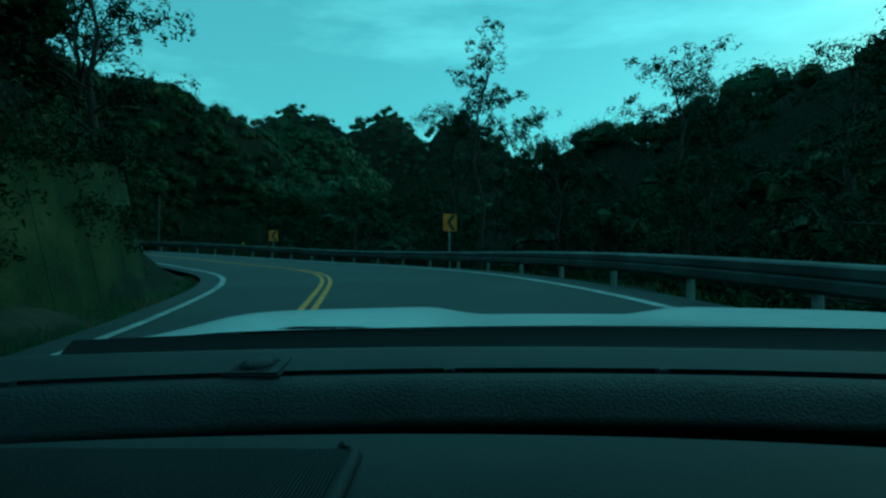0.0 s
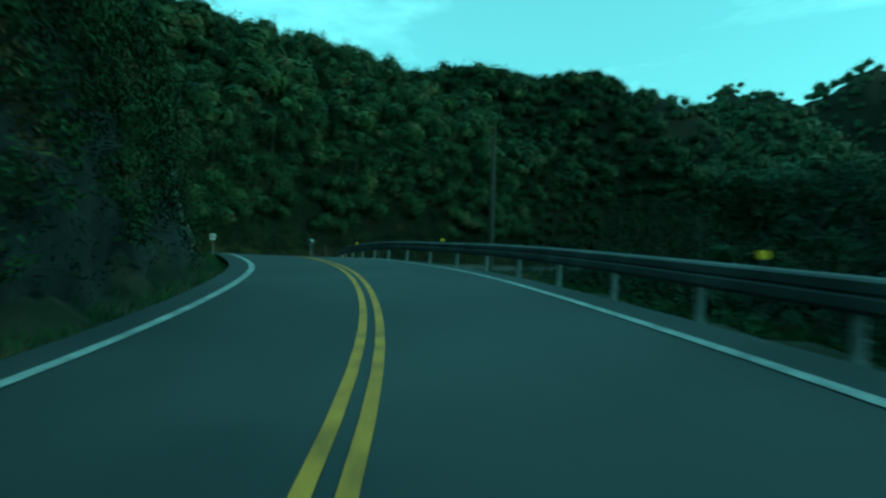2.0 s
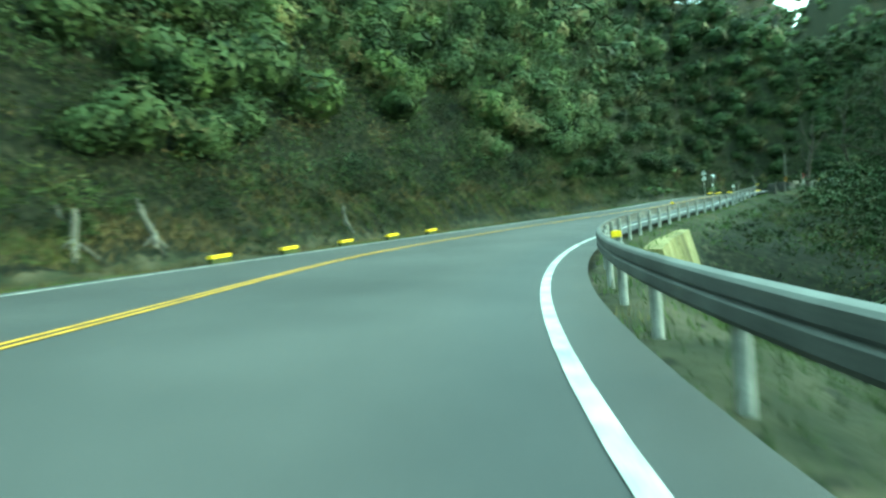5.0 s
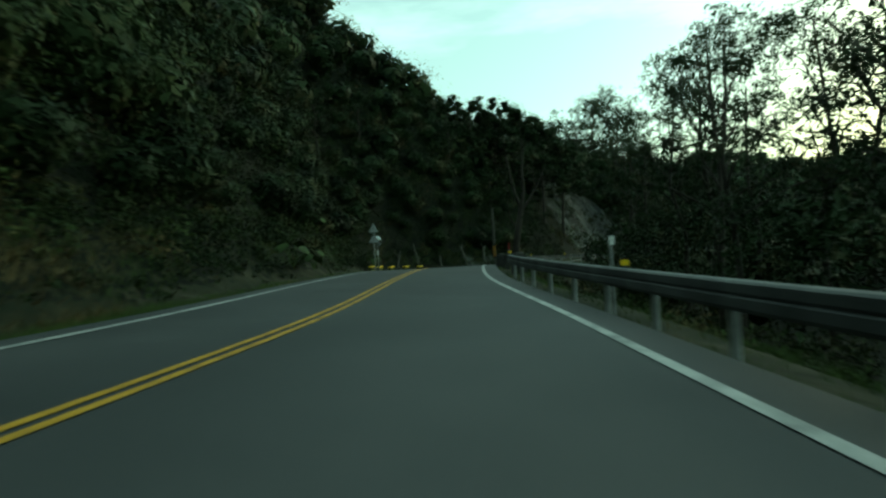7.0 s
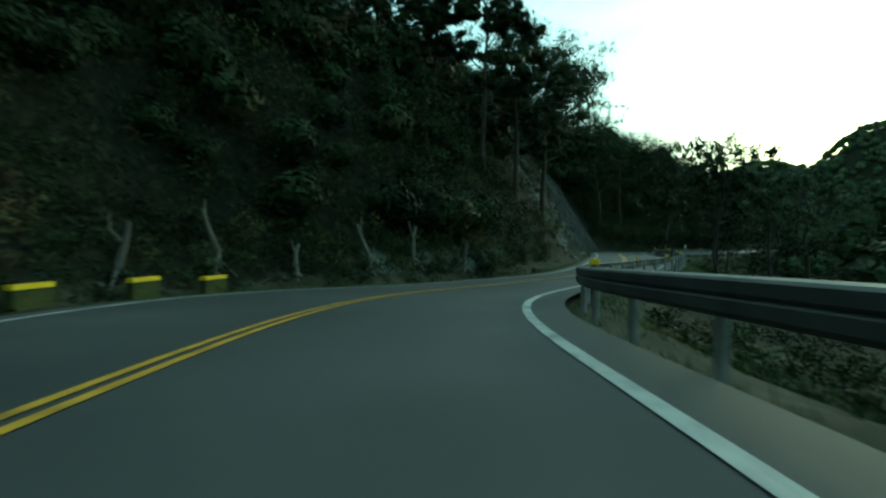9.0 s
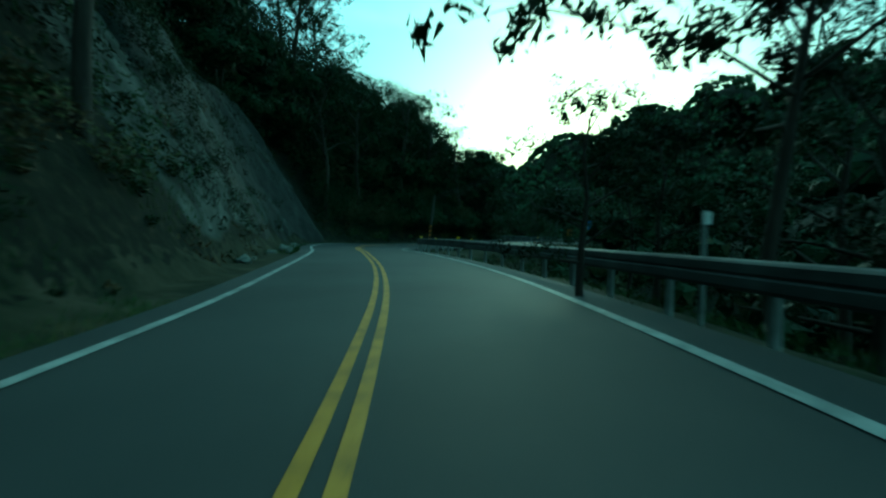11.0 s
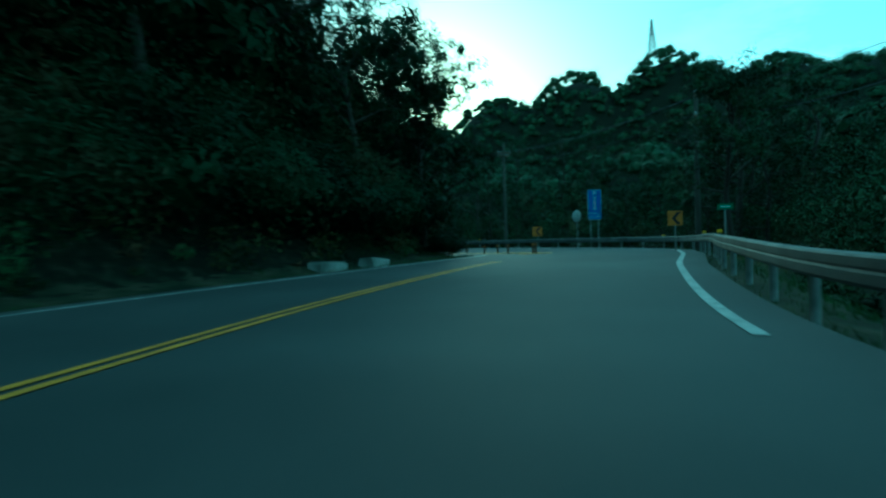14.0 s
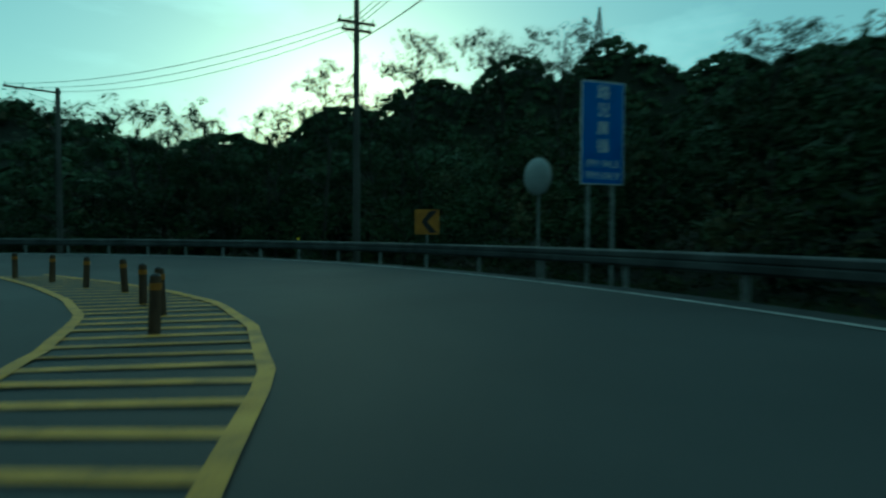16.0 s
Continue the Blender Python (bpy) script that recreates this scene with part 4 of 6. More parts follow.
def forked_tree(x, y):
    """The leaning, forked, half-bare tree in the gap of the rail."""
    verts, faces = [], []
    tube(verts, faces, [(0, 0, -0.5), (0.05, 0.1, 1.5), (0.3, 0.1, 3.0), (0.55, 0.1, 4.2)], 0.24, 0.17, 8)
    tube(verts, faces, [(0.5, 0.1, 4.0), (0.15, 0.15, 5.0), (-0.1, 0.1, 6.2), (-0.3, 0.2, 7.6)], 0.12, 0.04, 6)
    tube(verts, faces, [(0.5, 0.1, 4.0), (0.75, 0.0, 5.2), (0.7, 0.1, 6.5), (0.9, 0.0, 8.0)], 0.12, 0.04, 6)
    tube(verts, faces, [(0.4, 0.1, 3.6), (1.1, 0.0, 4.6), (1.6, 0.1, 5.4), (2.2, 0.0, 6.6)], 0.10, 0.03, 6)
    tube(verts, faces, [(0.2, 0.1, 2.6), (-0.3, 0.1, 3.4), (-0.35, 0.1, 4.4)], 0.07, 0.02, 5)
    tube(verts, faces, [(1.1, 0.0, 4.6), (1.9, 0.1, 4.5), (2.6, 0.2, 4.2)], 0.04, 0.01, 5)
    tube(verts, faces, [(-0.35, 0.1, 4.4), (-0.2, 0.15, 5.0), (-0.45, 0.1, 5.7), (-0.35, 0.1, 6.6)], 0.03, 0.012, 5)
    tube(verts, faces, [(0.75, 0.0, 5.2), (0.45, 0.1, 5.8), (0.55, 0.0, 6.6)], 0.05, 0.015, 5)
    tube(verts, faces, [(1.6, 0.1, 5.4), (1.4, 0.0, 6.1), (1.55, 0.1, 6.9)], 0.04, 0.012, 5)
    tube(verts, faces, [(1.6, 0.1, 5.4), (2.1, 0.2, 5.5), (2.7, 0.1, 6.0)], 0.03, 0.008, 5)
    root = empty("tree")
    raw("trunk", verts, faces, BARK, root, True)
    spots_c = ((-0.5, 5.6), (-0.4, 4.2), (-0.7, 4.7), (0.0, 6.8), (0.5, 4.4), (0.2, 4.9), (0.9, 3.4), (1.3, 3.6), (1.1, 2.9), (1.6, 3.0), (1.0, 4.2), (1.5, 4.0), (0.6, 5.4), (1.9, 3.3), (0.8, 2.5), (1.4, 2.4), (-0.2, 3.3), (0.9, 6.4))
    c = np.array([(q, 0.15 + 0.5 * math.sin(k * 2.1), h) for k, (q, h) in enumerate(spots_c) for w in range(3)]) + 0.22 * rng.normal(size=(len(spots_c) * 3, 3))
    pieces("crown", boughs(c, rng.uniform(0.2, 0.42, len(c)), 3, 9, 0.085, 0.7, 0), LEAF, root)
    tagged(root, "leaning forked tree with few leaves beside the road", "tree", "roadside trees")
    z = float(ground_z(np.array([x]), np.array([y]))[0][0])
    root.matrix_basis = pose(x, y, z, 0, 0, -12)


forked_tree(-54.9, 121.9)


def bush(x, y, w, h, label):
    root = empty("bush")
    c = rng.normal(size=(46, 3)) * (w * 0.24, w * 0.24, h * 0.22) + (0, 0, h * 0.5)
    pieces("leaves", leaf_cloud(c, np.full(46, h * 0.22), 80, 0.06, 0.9), BRUSH, root)
    verts, faces = [], []
    for k in range(5):
        a = k * 1.3
        tube(verts, faces, [(0, 0, -0.2), (math.cos(a) * w * 0.15, math.sin(a) * w * 0.15, h * 0.5)], 0.03, 0.01, 5)
    raw("stems", verts, faces, BARK, root)
    z = float(ground_z(np.array([x]), np.array([y]))[0][0])
    root.matrix_basis = pose(x, y, z)
    return tagged(root, label, "bush")


bush(18.4, 193.2, 2.2, 1.3, "rounded dark green bush at the inside of the bend")
bush(20.6, 195.0, 2.4, 1.4, "rounded dark green bush at the inside of the bend")


def elephant_ear(x, y, z, turn, size):
    """A plant with large drooping heart-shaped leaves on long stalks."""
    root = empty("elephant_ear", pose(x, y, z, 0, 0, turn))
    rnd_ = random.Random(int(turn))
    for k in range(6):
        a, reach, up = k * 1.05 + rnd_.uniform(-0.2, 0.2), size * rnd_.uniform(0.5, 0.9), size * rnd_.uniform(0.7, 1.3)
        tip = Vector((math.cos(a) * reach, math.sin(a) * reach, up))
        verts, faces = [], []
        tube(verts, faces, [(0, 0, -0.1), (tip.x * 0.4, tip.y * 0.4, up * 0.75), tip], 0.018 * size, 0.01 * size, 5)
        stalk = raw("stalk", verts, faces, GRASS, root, True)
        w, out, side = size * rnd_.uniform(0.26, 0.38), Vector((math.cos(a), math.sin(a), -0.9)), Vector((-math.sin(a), math.cos(a), 0))
        rows = ((-0.35, 0.25), (-0.2, 0.75), (0.1, 1.0), (0.5, 0.85), (0.95, 0.5), (1.35, 0.05))
        verts = [tip + out * (f * w) + side * (e * q * w) + Vector((0, 0, -0.12 * w * abs(e))) for f, q in rows for e in (-1, 0, 1)]
        raw("leaf", verts, [(r * 3 + c, r * 3 + c + 1, r * 3 + c + 4, r * 3 + c + 3) for r in range(5) for c in (0, 1)], FRESH, stalk, True)
    return tagged(root, "large-leaved green plant on the shaded slope", "plant", "large-leaved plants")


def slope_trunk(s_, u, h, lean, turn):
    """A short pale trunk with spreading roots on the slope."""
    root = empty("tree_stump")
    verts, faces = [], []
    tube(verts, faces, [(0, 0, -0.3), (0.05, 0, h * 0.3), (lean * 0.6, 0.08, h * 0.7), (lean, 0.02, h)], 0.13, 0.06, 8)
    for k in range(4):
        a = k * 1.6 + turn
        tube(verts, faces, [(0, 0, 0.35), (math.cos(a) * 0.25, math.sin(a) * 0.25, 0.1), (math.cos(a) * 0.6, math.sin(a) * 0.6, -0.3)], 0.06, 0.025, 6)
    raw("trunk", verts, faces, PALE_BARK, root, True)
    verts, faces = [], []
    tube(verts, faces, [(lean * 0.5, 0.06, h * 0.6), (lean * 0.2 - 0.25, 0, h * 0.85), (-0.3, 0.1, h * 1.15)], 0.05, 0.02, 6)
    raw("limb", verts, faces, PALE_BARK, root, True)
    p = on_slope(s_, u, 0.0)
    root.matrix_basis = Matrix.Translation(p) @ pose(0, 0, 0, 0, 0, heading(s_) + math.degrees(turn))
    return tagged(root, "short pale tree trunk with roots on the slope", "tree trunk", "pale trunks")


# ---- rock faces, walls and stones on the hill side ----
def block_mesh(seed, sx, sy, sz, rough=0.16, square=0.55):
    """A rough stone."""
    rnd = random.Random(seed)
    bm = bmesh.new()
    bmesh.ops.create_icosphere(bm, subdivisions=2, radius=0.5)
    for v in bm.verts:
        c = v.co
        q = max(abs(c.x), abs(c.y), abs(c.z))
        c = c * (0.5 / max(q, 1e-6)) * square + c * (1 - square)
        c = c * (1 + rnd.uniform(-rough, rough))
        v.co = Vector((c.x * sx, c.y * sy, c.z * sz))
    me = bpy.data.meshes.new("stone")
    bm.to_mesh(me)
    bm.free()
    return me


def along(s, d, up=0.0):
    return Vector(tuple(on_road(s, d, up)))


def angular_stone(seed):
    """A broken stone with flat facets, one metre in size."""
    rnd = random.Random(seed)
    bm = bmesh.new()
    for k in range(17):
        bm.verts.new([max(-0.5, min(0.5, rnd.gauss(0, 0.42))) for q in range(3)])
    hull = bmesh.ops.convex_hull(bm, input=bm.verts)
    bmesh.ops.delete(bm, geom=[e for e in hull["geom_interior"] if isinstance(e, bmesh.types.BMVert)], context="VERTS")
    me = bpy.data.meshes.new("stone")
    bm.to_mesh(me)
    bm.free()
    return me


stone_kinds = [angular_stone(k) for k in range(14)]
for me in stone_kinds:
    me.materials.append(WALL_STONE)
stone_wall = tagged(empty("stone_wall"), "fractured grey-green stone wall of angular blocks under ferns", "wall")
rnd = random.Random(9)
for row in range(6):
    s_ = 60.4 + rnd.random()
    while s_ < 72.4 - row * 0.2:
        w, h = rnd.uniform(0.6, 1.7), rnd.uniform(0.7, 1.5)
        o = new("stone", rnd.choice(stone_kinds))
        o.parent = stone_wall
        p = along(s_ + w / 2, float(smooth_list(LEFT, s_)) - 2.0 - row * 0.12 + rnd.uniform(-0.14, 0.14), 0.15 + row * 0.46 + rnd.uniform(-0.2, 0.2))
        o.matrix_basis = Matrix.Translation(p) @ pose(0, 0, 0, rnd.uniform(-10, 10), rnd.uniform(-16, 16), heading(s_) + 90 + rnd.uniform(-12, 12)) @ Matrix.Diagonal((w * 1.3, rnd.uniform(0.5, 0.85), h * 1.0, 1))
        s_ += w * 0.72


def face_point(s, h, face):
    """A place on a rock face at the height h over the road edge."""
    foot, lean, lo, hi, top = face
    hi -= 0.35 * max(h, 0) * (top > 10)
    end = 1 - float(ease(np.array(s), lo, lo + 4) * (1 - ease(np.array(s), hi - 4, hi)))
    u = foot + lean * h + 3.2 * end
    p = along(s, float(smooth_list(LEFT, s)) - 0.7 - u)
    x, y = np.array(p.x), np.array(p.y)
    at = Vector((p.x, p.y, p.z + h * 1.3))
    near_by = noise.voronoi(at * 0.55)[0]
    bulge = 0.3 * float(waves(x + h * 0.9, y + h * 0.6, 1.3, 4)) + 0.22 * (near_by[1] - near_by[0]) - 0.1 + 0.16 * noise.fractal(at * 1.1, 0.7, 2.1, 4)
    q = along(s, float(smooth_list(LEFT, s)) - 0.7 - u - bulge * min(1.0, 0.3 + h))
    return Vector((q.x, q.y, p.z + h - 0.25))


def rock_face(face, step, label):
    foot, lean, lo, hi, top = face
    ss, hs = np.arange(lo, hi + 0.01, step), np.arange(-0.4, top + 0.01, step)
    verts = []
    for s_ in ss:
        crest = top * (0.82 + 0.18 * math.sin(s_ * 0.45) * math.cos(s_ * 0.21))
        verts += [face_point(s_, h * crest / top, face) for h in hs]
        for back in (2.5, 6.0):
            p = on_slope(s_, foot + lean * crest + back, 0.0)
            p.z = max(p.z, verts[-1].z - 1.5)
            verts.append(p)
    k = len(hs) + 2
    faces = [(i * k + j, (i + 1) * k + j, (i + 1) * k + j + 1, i * k + j + 1) for i in range(len(ss) - 1) for j in range(k - 1)]
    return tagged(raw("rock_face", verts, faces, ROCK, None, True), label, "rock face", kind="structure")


def on_slope(s, u, up=0.08):
    """A place on the bank, u metres outside the left edge line."""
    p = along(s, float(smooth_list(LEFT, s)) - 0.7 - u)
    z = float(ground_z(np.array([p.x]), np.array([p.y]))[0][0])
    return Vector((p.x, p.y, z + up))


for s_, u, h, lean_, turn_ in ((162.5, 1.9, 1.5, 0.3, 0.2), (165.0, 2.1, 1.9, -0.4, 1.1), (167.2, 1.8, 1.3, 0.5, 2.0), (170.4, 2.0, 2.1, -0.5, 0.6), (173.0, 2.2, 1.8, 0.4, 1.7), (176.2, 1.9, 1.4, -0.3, 2.6),
                               (94.6, 2.3, 1.2, 0.2, 0.4), (96.6, 2.2, 1.4, -0.25, 1.4), (104.5, 2.2, 1.1, 0.3, 2.2)):
    slope_trunk(s_, u, h, lean_, turn_)
for x, y, up_, turn_, k_ in ((-67.7, 120.6, 0.6, 20, 0.7), (-68.2, 122.0, 0.6, 140, 0.65), (-67.4, 110.3, 0.7, 260, 0.8), (-66.8, 112.0, 0.5, 75, 0.65), (-64.5, 128.0, 0.5, 200, 0.8)):
    elephant_ear(x, y, float(ground_z(np.array([x]), np.array([y]))[0][0]) + up_, turn_, k_)
LEDGE, CLIFF = (1.0, 0.2, 31.0, 64.0, 6.0), (1.4, 0.5, 199.0, 231.0, 12.5)
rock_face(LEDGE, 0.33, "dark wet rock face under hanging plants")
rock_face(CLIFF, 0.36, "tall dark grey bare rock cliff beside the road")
slope_frame = tagged(empty("slope_frame"), "irregular pale mortar ribs holding the rock slope", "slope frame")


def rib(name, pts, r0, r1):
    """A lumpy rib of mortar."""
    verts, faces = [], []
    fine = []
    for a, b in zip(pts, pts[1:]):
        for k in range(4):
            f = k / 4
            p = Vector(a).lerp(Vector(b), f)
            fine.append(p + Vector((rnd.uniform(-0.08, 0.08), rnd.uniform(-0.08, 0.08), rnd.uniform(-0.05, 0.05))))
    fine.append(Vector(pts[-1]))
    tube(verts, faces, fine, r0, r1, 7)
    for v in verts:
        v += Vector((rnd.uniform(-1, 1), rnd.uniform(-1, 1), rnd.uniform(-1, 1))) * r0 * 0.25
    raw(name, verts, faces, MORTAR, slope_frame, True)


for k in range(8):
    s_ = 48.2 + k * 1.9
    rib("rib", [face_point(s_ + 0.2 * math.sin(k * 2 + h), h, LEDGE) for h in (0.1, 0.8, 1.6, 2.5, 3.4, 4.2, 5.0 + 0.6 * math.sin(k * 1.7))], 0.13, 0.06)
for h in (1.4, 3.1):
    for k in range(7):
        s_ = 48.2 + k * 1.9
        rib("cross_rib", [face_point(s_ + f * 1.9, h + 0.14 * math.sin(k + h * 3 + f * 3), LEDGE) for f in (0, 0.35, 0.7, 1.0)], 0.09, 0.08)

# creepers hanging over the ledge and the cliff
hang = []
ferny = []
for k in range(1900):
    s_, h = rnd.uniform(31.5, 63), 6.4 * rnd.random() ** 0.55
    if (47 < s_ < 62 and h < 4.0 and k % 4) or (s_ < 47 and h < 1.4 + 0.7 * math.sin(s_ * 1.3) and k % 4):
        continue
    (ferny if k % 2 else hang).append(face_point(s_, h * 0.97, LEDGE))
for k in range(330):
    s_ = rnd.uniform(59, 73)
    p, q = along(s_, float(smooth_list(LEFT, s_)) - 1.75 - rnd.random() * 2.2, 2.35 + 0.35 * math.sin(s_ * 1.9) + rnd.random() * 2.4), 0.0
    q = float(ground_z(np.array([p.x]), np.array([p.y]))[0][0])
    ferny.append(Vector((p.x, p.y, max(p.z, q + 0.15))))
for k in range(60):
    s_ = rnd.choice((61.3, 63.9, 65.2, 68.1, 70.6, 72.0)) + rnd.gauss(0, 0.25)
    ferny.append(along(s_, float(smooth_list(LEFT, s_)) - 1.6, 0.9 + rnd.random() * 1.7))
for k in range(260):
    hang.append(face_point(rnd.uniform(199, 232), 12.5 * rnd.random() ** 0.35, CLIFF))
for k in range(380):
    hang.append(face_point(rnd.uniform(197.5, 207), 12.5 * rnd.random() ** 0.8, CLIFF))
for k in range(120):
    s_ = rnd.uniform(0.5, 16.5)
    hang.append(along(s_, float(smooth_list(LEFT, s_)) - 2.2 - rnd.random() * 0.9, 1.75 + 0.07 * s_ + rnd.random() * 0.8))
for k in range(40):
    s_ = rnd.choice((3.1, 6.4, 8.0, 11.7, 14.5)) + rnd.gauss(0, 0.4)
    hang.append(along(s_, float(smooth_list(LEFT, s_)) - 2.05, 1.0 + rnd.random() * 1.0))
c = np.array([tuple(p) for p in ferny])
tagged(pieces("creepers", leaf_cloud(c, rng.uniform(0.2, 0.55, len(c)), 70, 0.085, 1.0), FRESH), "fresh green ferns and creepers over the stone wall", "undergrowth", kind="stuff")
c = np.array([tuple(p) for p in hang])
tagged(pieces("creepers", leaf_cloud(c, rng.uniform(0.25, 0.75, len(c)), 80, 0.075, 1.0), BRUSH), "green creepers and ferns hanging on the rock", "undergrowth", kind="stuff")

# mossy retaining wall inside the first bend
wall = empty("retaining_wall")
for k in range(7):
    s0, s1 = 1.5 + k * 2.0, 3.48 + k * 2.0
    lo = [along(q, float(smooth_list(LEFT, q)) - 1.7) for q in (s0, s1)]
    hi = [along(q, float(smooth_list(LEFT, q)) - 2.35, 1.95 + 0.07 * q + 0.08 * math.sin(q)) for q in (s0, s1)]
    bk = [along(q, float(smooth_list(LEFT, q)) - 3.6, 2.0 + 0.07 * q) for q in (s0, s1)]
    bl = [along(q, float(smooth_list(LEFT, q)) - 3.6, -0.3) for q in (s0, s1)]
    for p in lo:
        p.z -= 0.35
    raw("panel", [lo[0], lo[1], hi[1], hi[0], bl[0], bl[1], bk[1], bk[0]], [(0, 1, 2, 3), (3, 2, 6, 7), (7, 6, 5, 4), (4, 5, 1, 0), (0, 3, 7, 4), (1, 5, 6, 2)], MOSS, wall)
tagged(wall, "mossy green concrete retaining wall inside the bend", "wall")

# pale retaining wall under the rail in the long bend
wall = empty("retaining_wall")
for k in range(5):
    s0, s1 = 100.5 + k * 1.6, 102.07 + k * 1.6
    hi = [along(q, float(smooth_list(RIGHT, q)) + 2.3, -0.25) for q in (s0, s1)]
    lo = [along(q, float(smooth_list(RIGHT, q)) + 3.0, -3.2) for q in (s0, s1)]
    bk = [along(q, float(smooth_list(RIGHT, q)) + 1.7, -0.25) for q in (s0, s1)]
    bl = [along(q, float(smooth_list(RIGHT, q)) + 1.7, -3.2) for q in (s0, s1)]
    raw("panel", [lo[0], lo[1], hi[1], hi[0], bl[0], bl[1], bk[1], bk[0]], [(0, 1, 2, 3), (3, 2, 6, 7), (7, 6, 5, 4), (4, 5, 1, 0), (0, 3, 7, 4), (1, 5, 6, 2)], LICHEN, wall)
tagged(wall, "pale yellowish concrete retaining wall below the guard rail", "wall")

# fallen stones at the foot of the cliffs
chips = [block_mesh(40 + k, 1, 0.8, 0.6, 0.22) for k in range(5)]
for me in chips:
    me.materials.append(WALL_STONE)
for s0, s1, n in ((198, 226, 46), (156, 176, 34), (46, 60, 12)):
    for k in range(n):
        s_ = rnd.uniform(s0, s1)
        p = on_slope(s_, rnd.uniform(0.9, 2.0), 0.02)
        o = new("rock", rnd.choice(chips))
        q = rnd.uniform(0.1, 0.34)
        o.matrix_basis = Matrix.Translation(p) @ pose(0, 0, 0, rnd.uniform(-20, 20), rnd.uniform(-20, 20), rnd.uniform(0, 360)) @ Matrix.Diagonal((q, q, q, 1))
        tagged(o, "loose grey rock at the cliff foot", "rock", "loose rocks")

# pale slabs and a low broken kerb beside the last bend
for s_, d_, w_ in ((243.6, -1.9, 1.5), (245.6, -1.7, 1.3)):
    bm = bmesh.new()
    box(bm, -w_ / 2, -0.3, -0.2, w_ / 2, 0.3, 0.22, 0.05)
    for v in bm.verts:
        v.co += Vector((rnd.uniform(-0.04, 0.04), rnd.uniform(-0.04, 0.04), rnd.uniform(-0.04, 0.04)))
    o = part("stone_slab", bm, CONCRETE)
    o.matrix_basis = Matrix.Translation(along(s_, float(smooth_list(LEFT, s_)) + d_)) @ pose(0, 0, 0, 0, 3, heading(s_) + 90)
    tagged(o, "pale concrete slab lying on the verge", "stone slab", "slabs on the verge")

# loose stones fallen to the foot of the cliff
rubble = random.Random(63)
fallen_kinds = [angular_stone(40 + k) for k in range(5)]
for me in fallen_kinds:
    me.materials.append(MORTAR)
for k in range(34):
    s_, size_ = rubble.uniform(200, 229), rubble.uniform(0.12, 0.3) * rubble.uniform(0.7, 1.5)
    o = new("stone", rubble.choice(fallen_kinds))
    o.matrix_basis = Matrix.Translation(on_slope(s_, rubble.uniform(0.25, 1.3), size_ * 0.18)) @ pose(0, 0, 0, rubble.uniform(-15, 15), rubble.uniform(-15, 15), rubble.uniform(0, 360)) @ Matrix.Diagonal((size_ * 1.3, size_, size_ * 0.75, 1))
    tagged(o, "pale angular stone fallen at the cliff foot", "stone", "loose stones under the cliff")

# dark mossy blocks in the gap of the rail
for s_, d_, w_, h_ in ((140.9, 1.6, 0.95, 0.74), (144.6, 1.55, 0.8, 0.74), (147.2, 1.45, 0.7, 0.62), (149.9, 1.05, 1.5, 0.66)):
    bm = bmesh.new()
    box(bm, -w_ / 2, -0.35, -0.5, w_ / 2, 0.35, h_, 0.08)
    for v in bm.verts:
        k = 1.0 - 0.22 * max(v.co.z, 0) / h_
        v.co = Vector((v.co.x * k + rnd.uniform(-0.05, 0.05), v.co.y * k + rnd.uniform(-0.05, 0.05), v.co.z + rnd.uniform(-0.05, 0.05)))
    o = part("concrete_block", bm, DARK_CONCRETE)
    o.matrix_basis = Matrix.Translation(along(s_, float(smooth_list(RIGHT, s_)) + d_)) @ pose(0, 0, 0, 0, 0, heading(s_) + 90)
    tagged(o, "dark weathered concrete block at the road edge", "concrete block", "blocks in the rail gap")


# ---- signs and road furniture ----
def facing(s, d, up, turn=0.0):
    """A pose at the roadside, its -y side towards the traffic that comes along the road."""
    p = along(s, d)
    return Matrix.Translation((p.x, p.y, p.z + up)) @ pose(0, 0, 0, 0, 0, heading(s) + turn)


def plate(name, pts, thick, mat, parent, y=0.0, label=""):
    """A flat plate in the xz plane with the given outline."""
    bm = bmesh.new()
    front = [bm.verts.new((x, y, z)) for x, z in pts]
    back = [bm.verts.new((x, y + thick, z)) for x, z in pts]
    bm.faces.new(front)
    bm.faces.new(list(reversed(back)))
    n = len(pts)
    for k in range(n):
        bm.faces.new((front[k], back[k], back[(k + 1) % n], front[(k + 1) % n]))
    bmesh.ops.recalc_face_normals(bm, faces=bm.faces)
    return part(name, bm, mat, parent, label)


def rect(w, h, cx=0.0, cz=0.0):
    return [(cx - w / 2, cz - h / 2), (cx + w / 2, cz - h / 2), (cx + w / 2, cz + h / 2), (cx - w / 2, cz + h / 2)]


def disc(r, cx=0.0, cz=0.0, n=28):
    return [(cx + r * math.cos(6.2832 * k / n), cz + r * math.sin(6.2832 * k / n)) for k in range(n)]


def pole(name, parent, x, z0, z1, r, mat, y=0.04, label=""):
    bm = bmesh.new()
    rod(bm, (x, y, z0), (x, y, z1), r, sides=12)
    return part(name, bm, mat, parent, label)


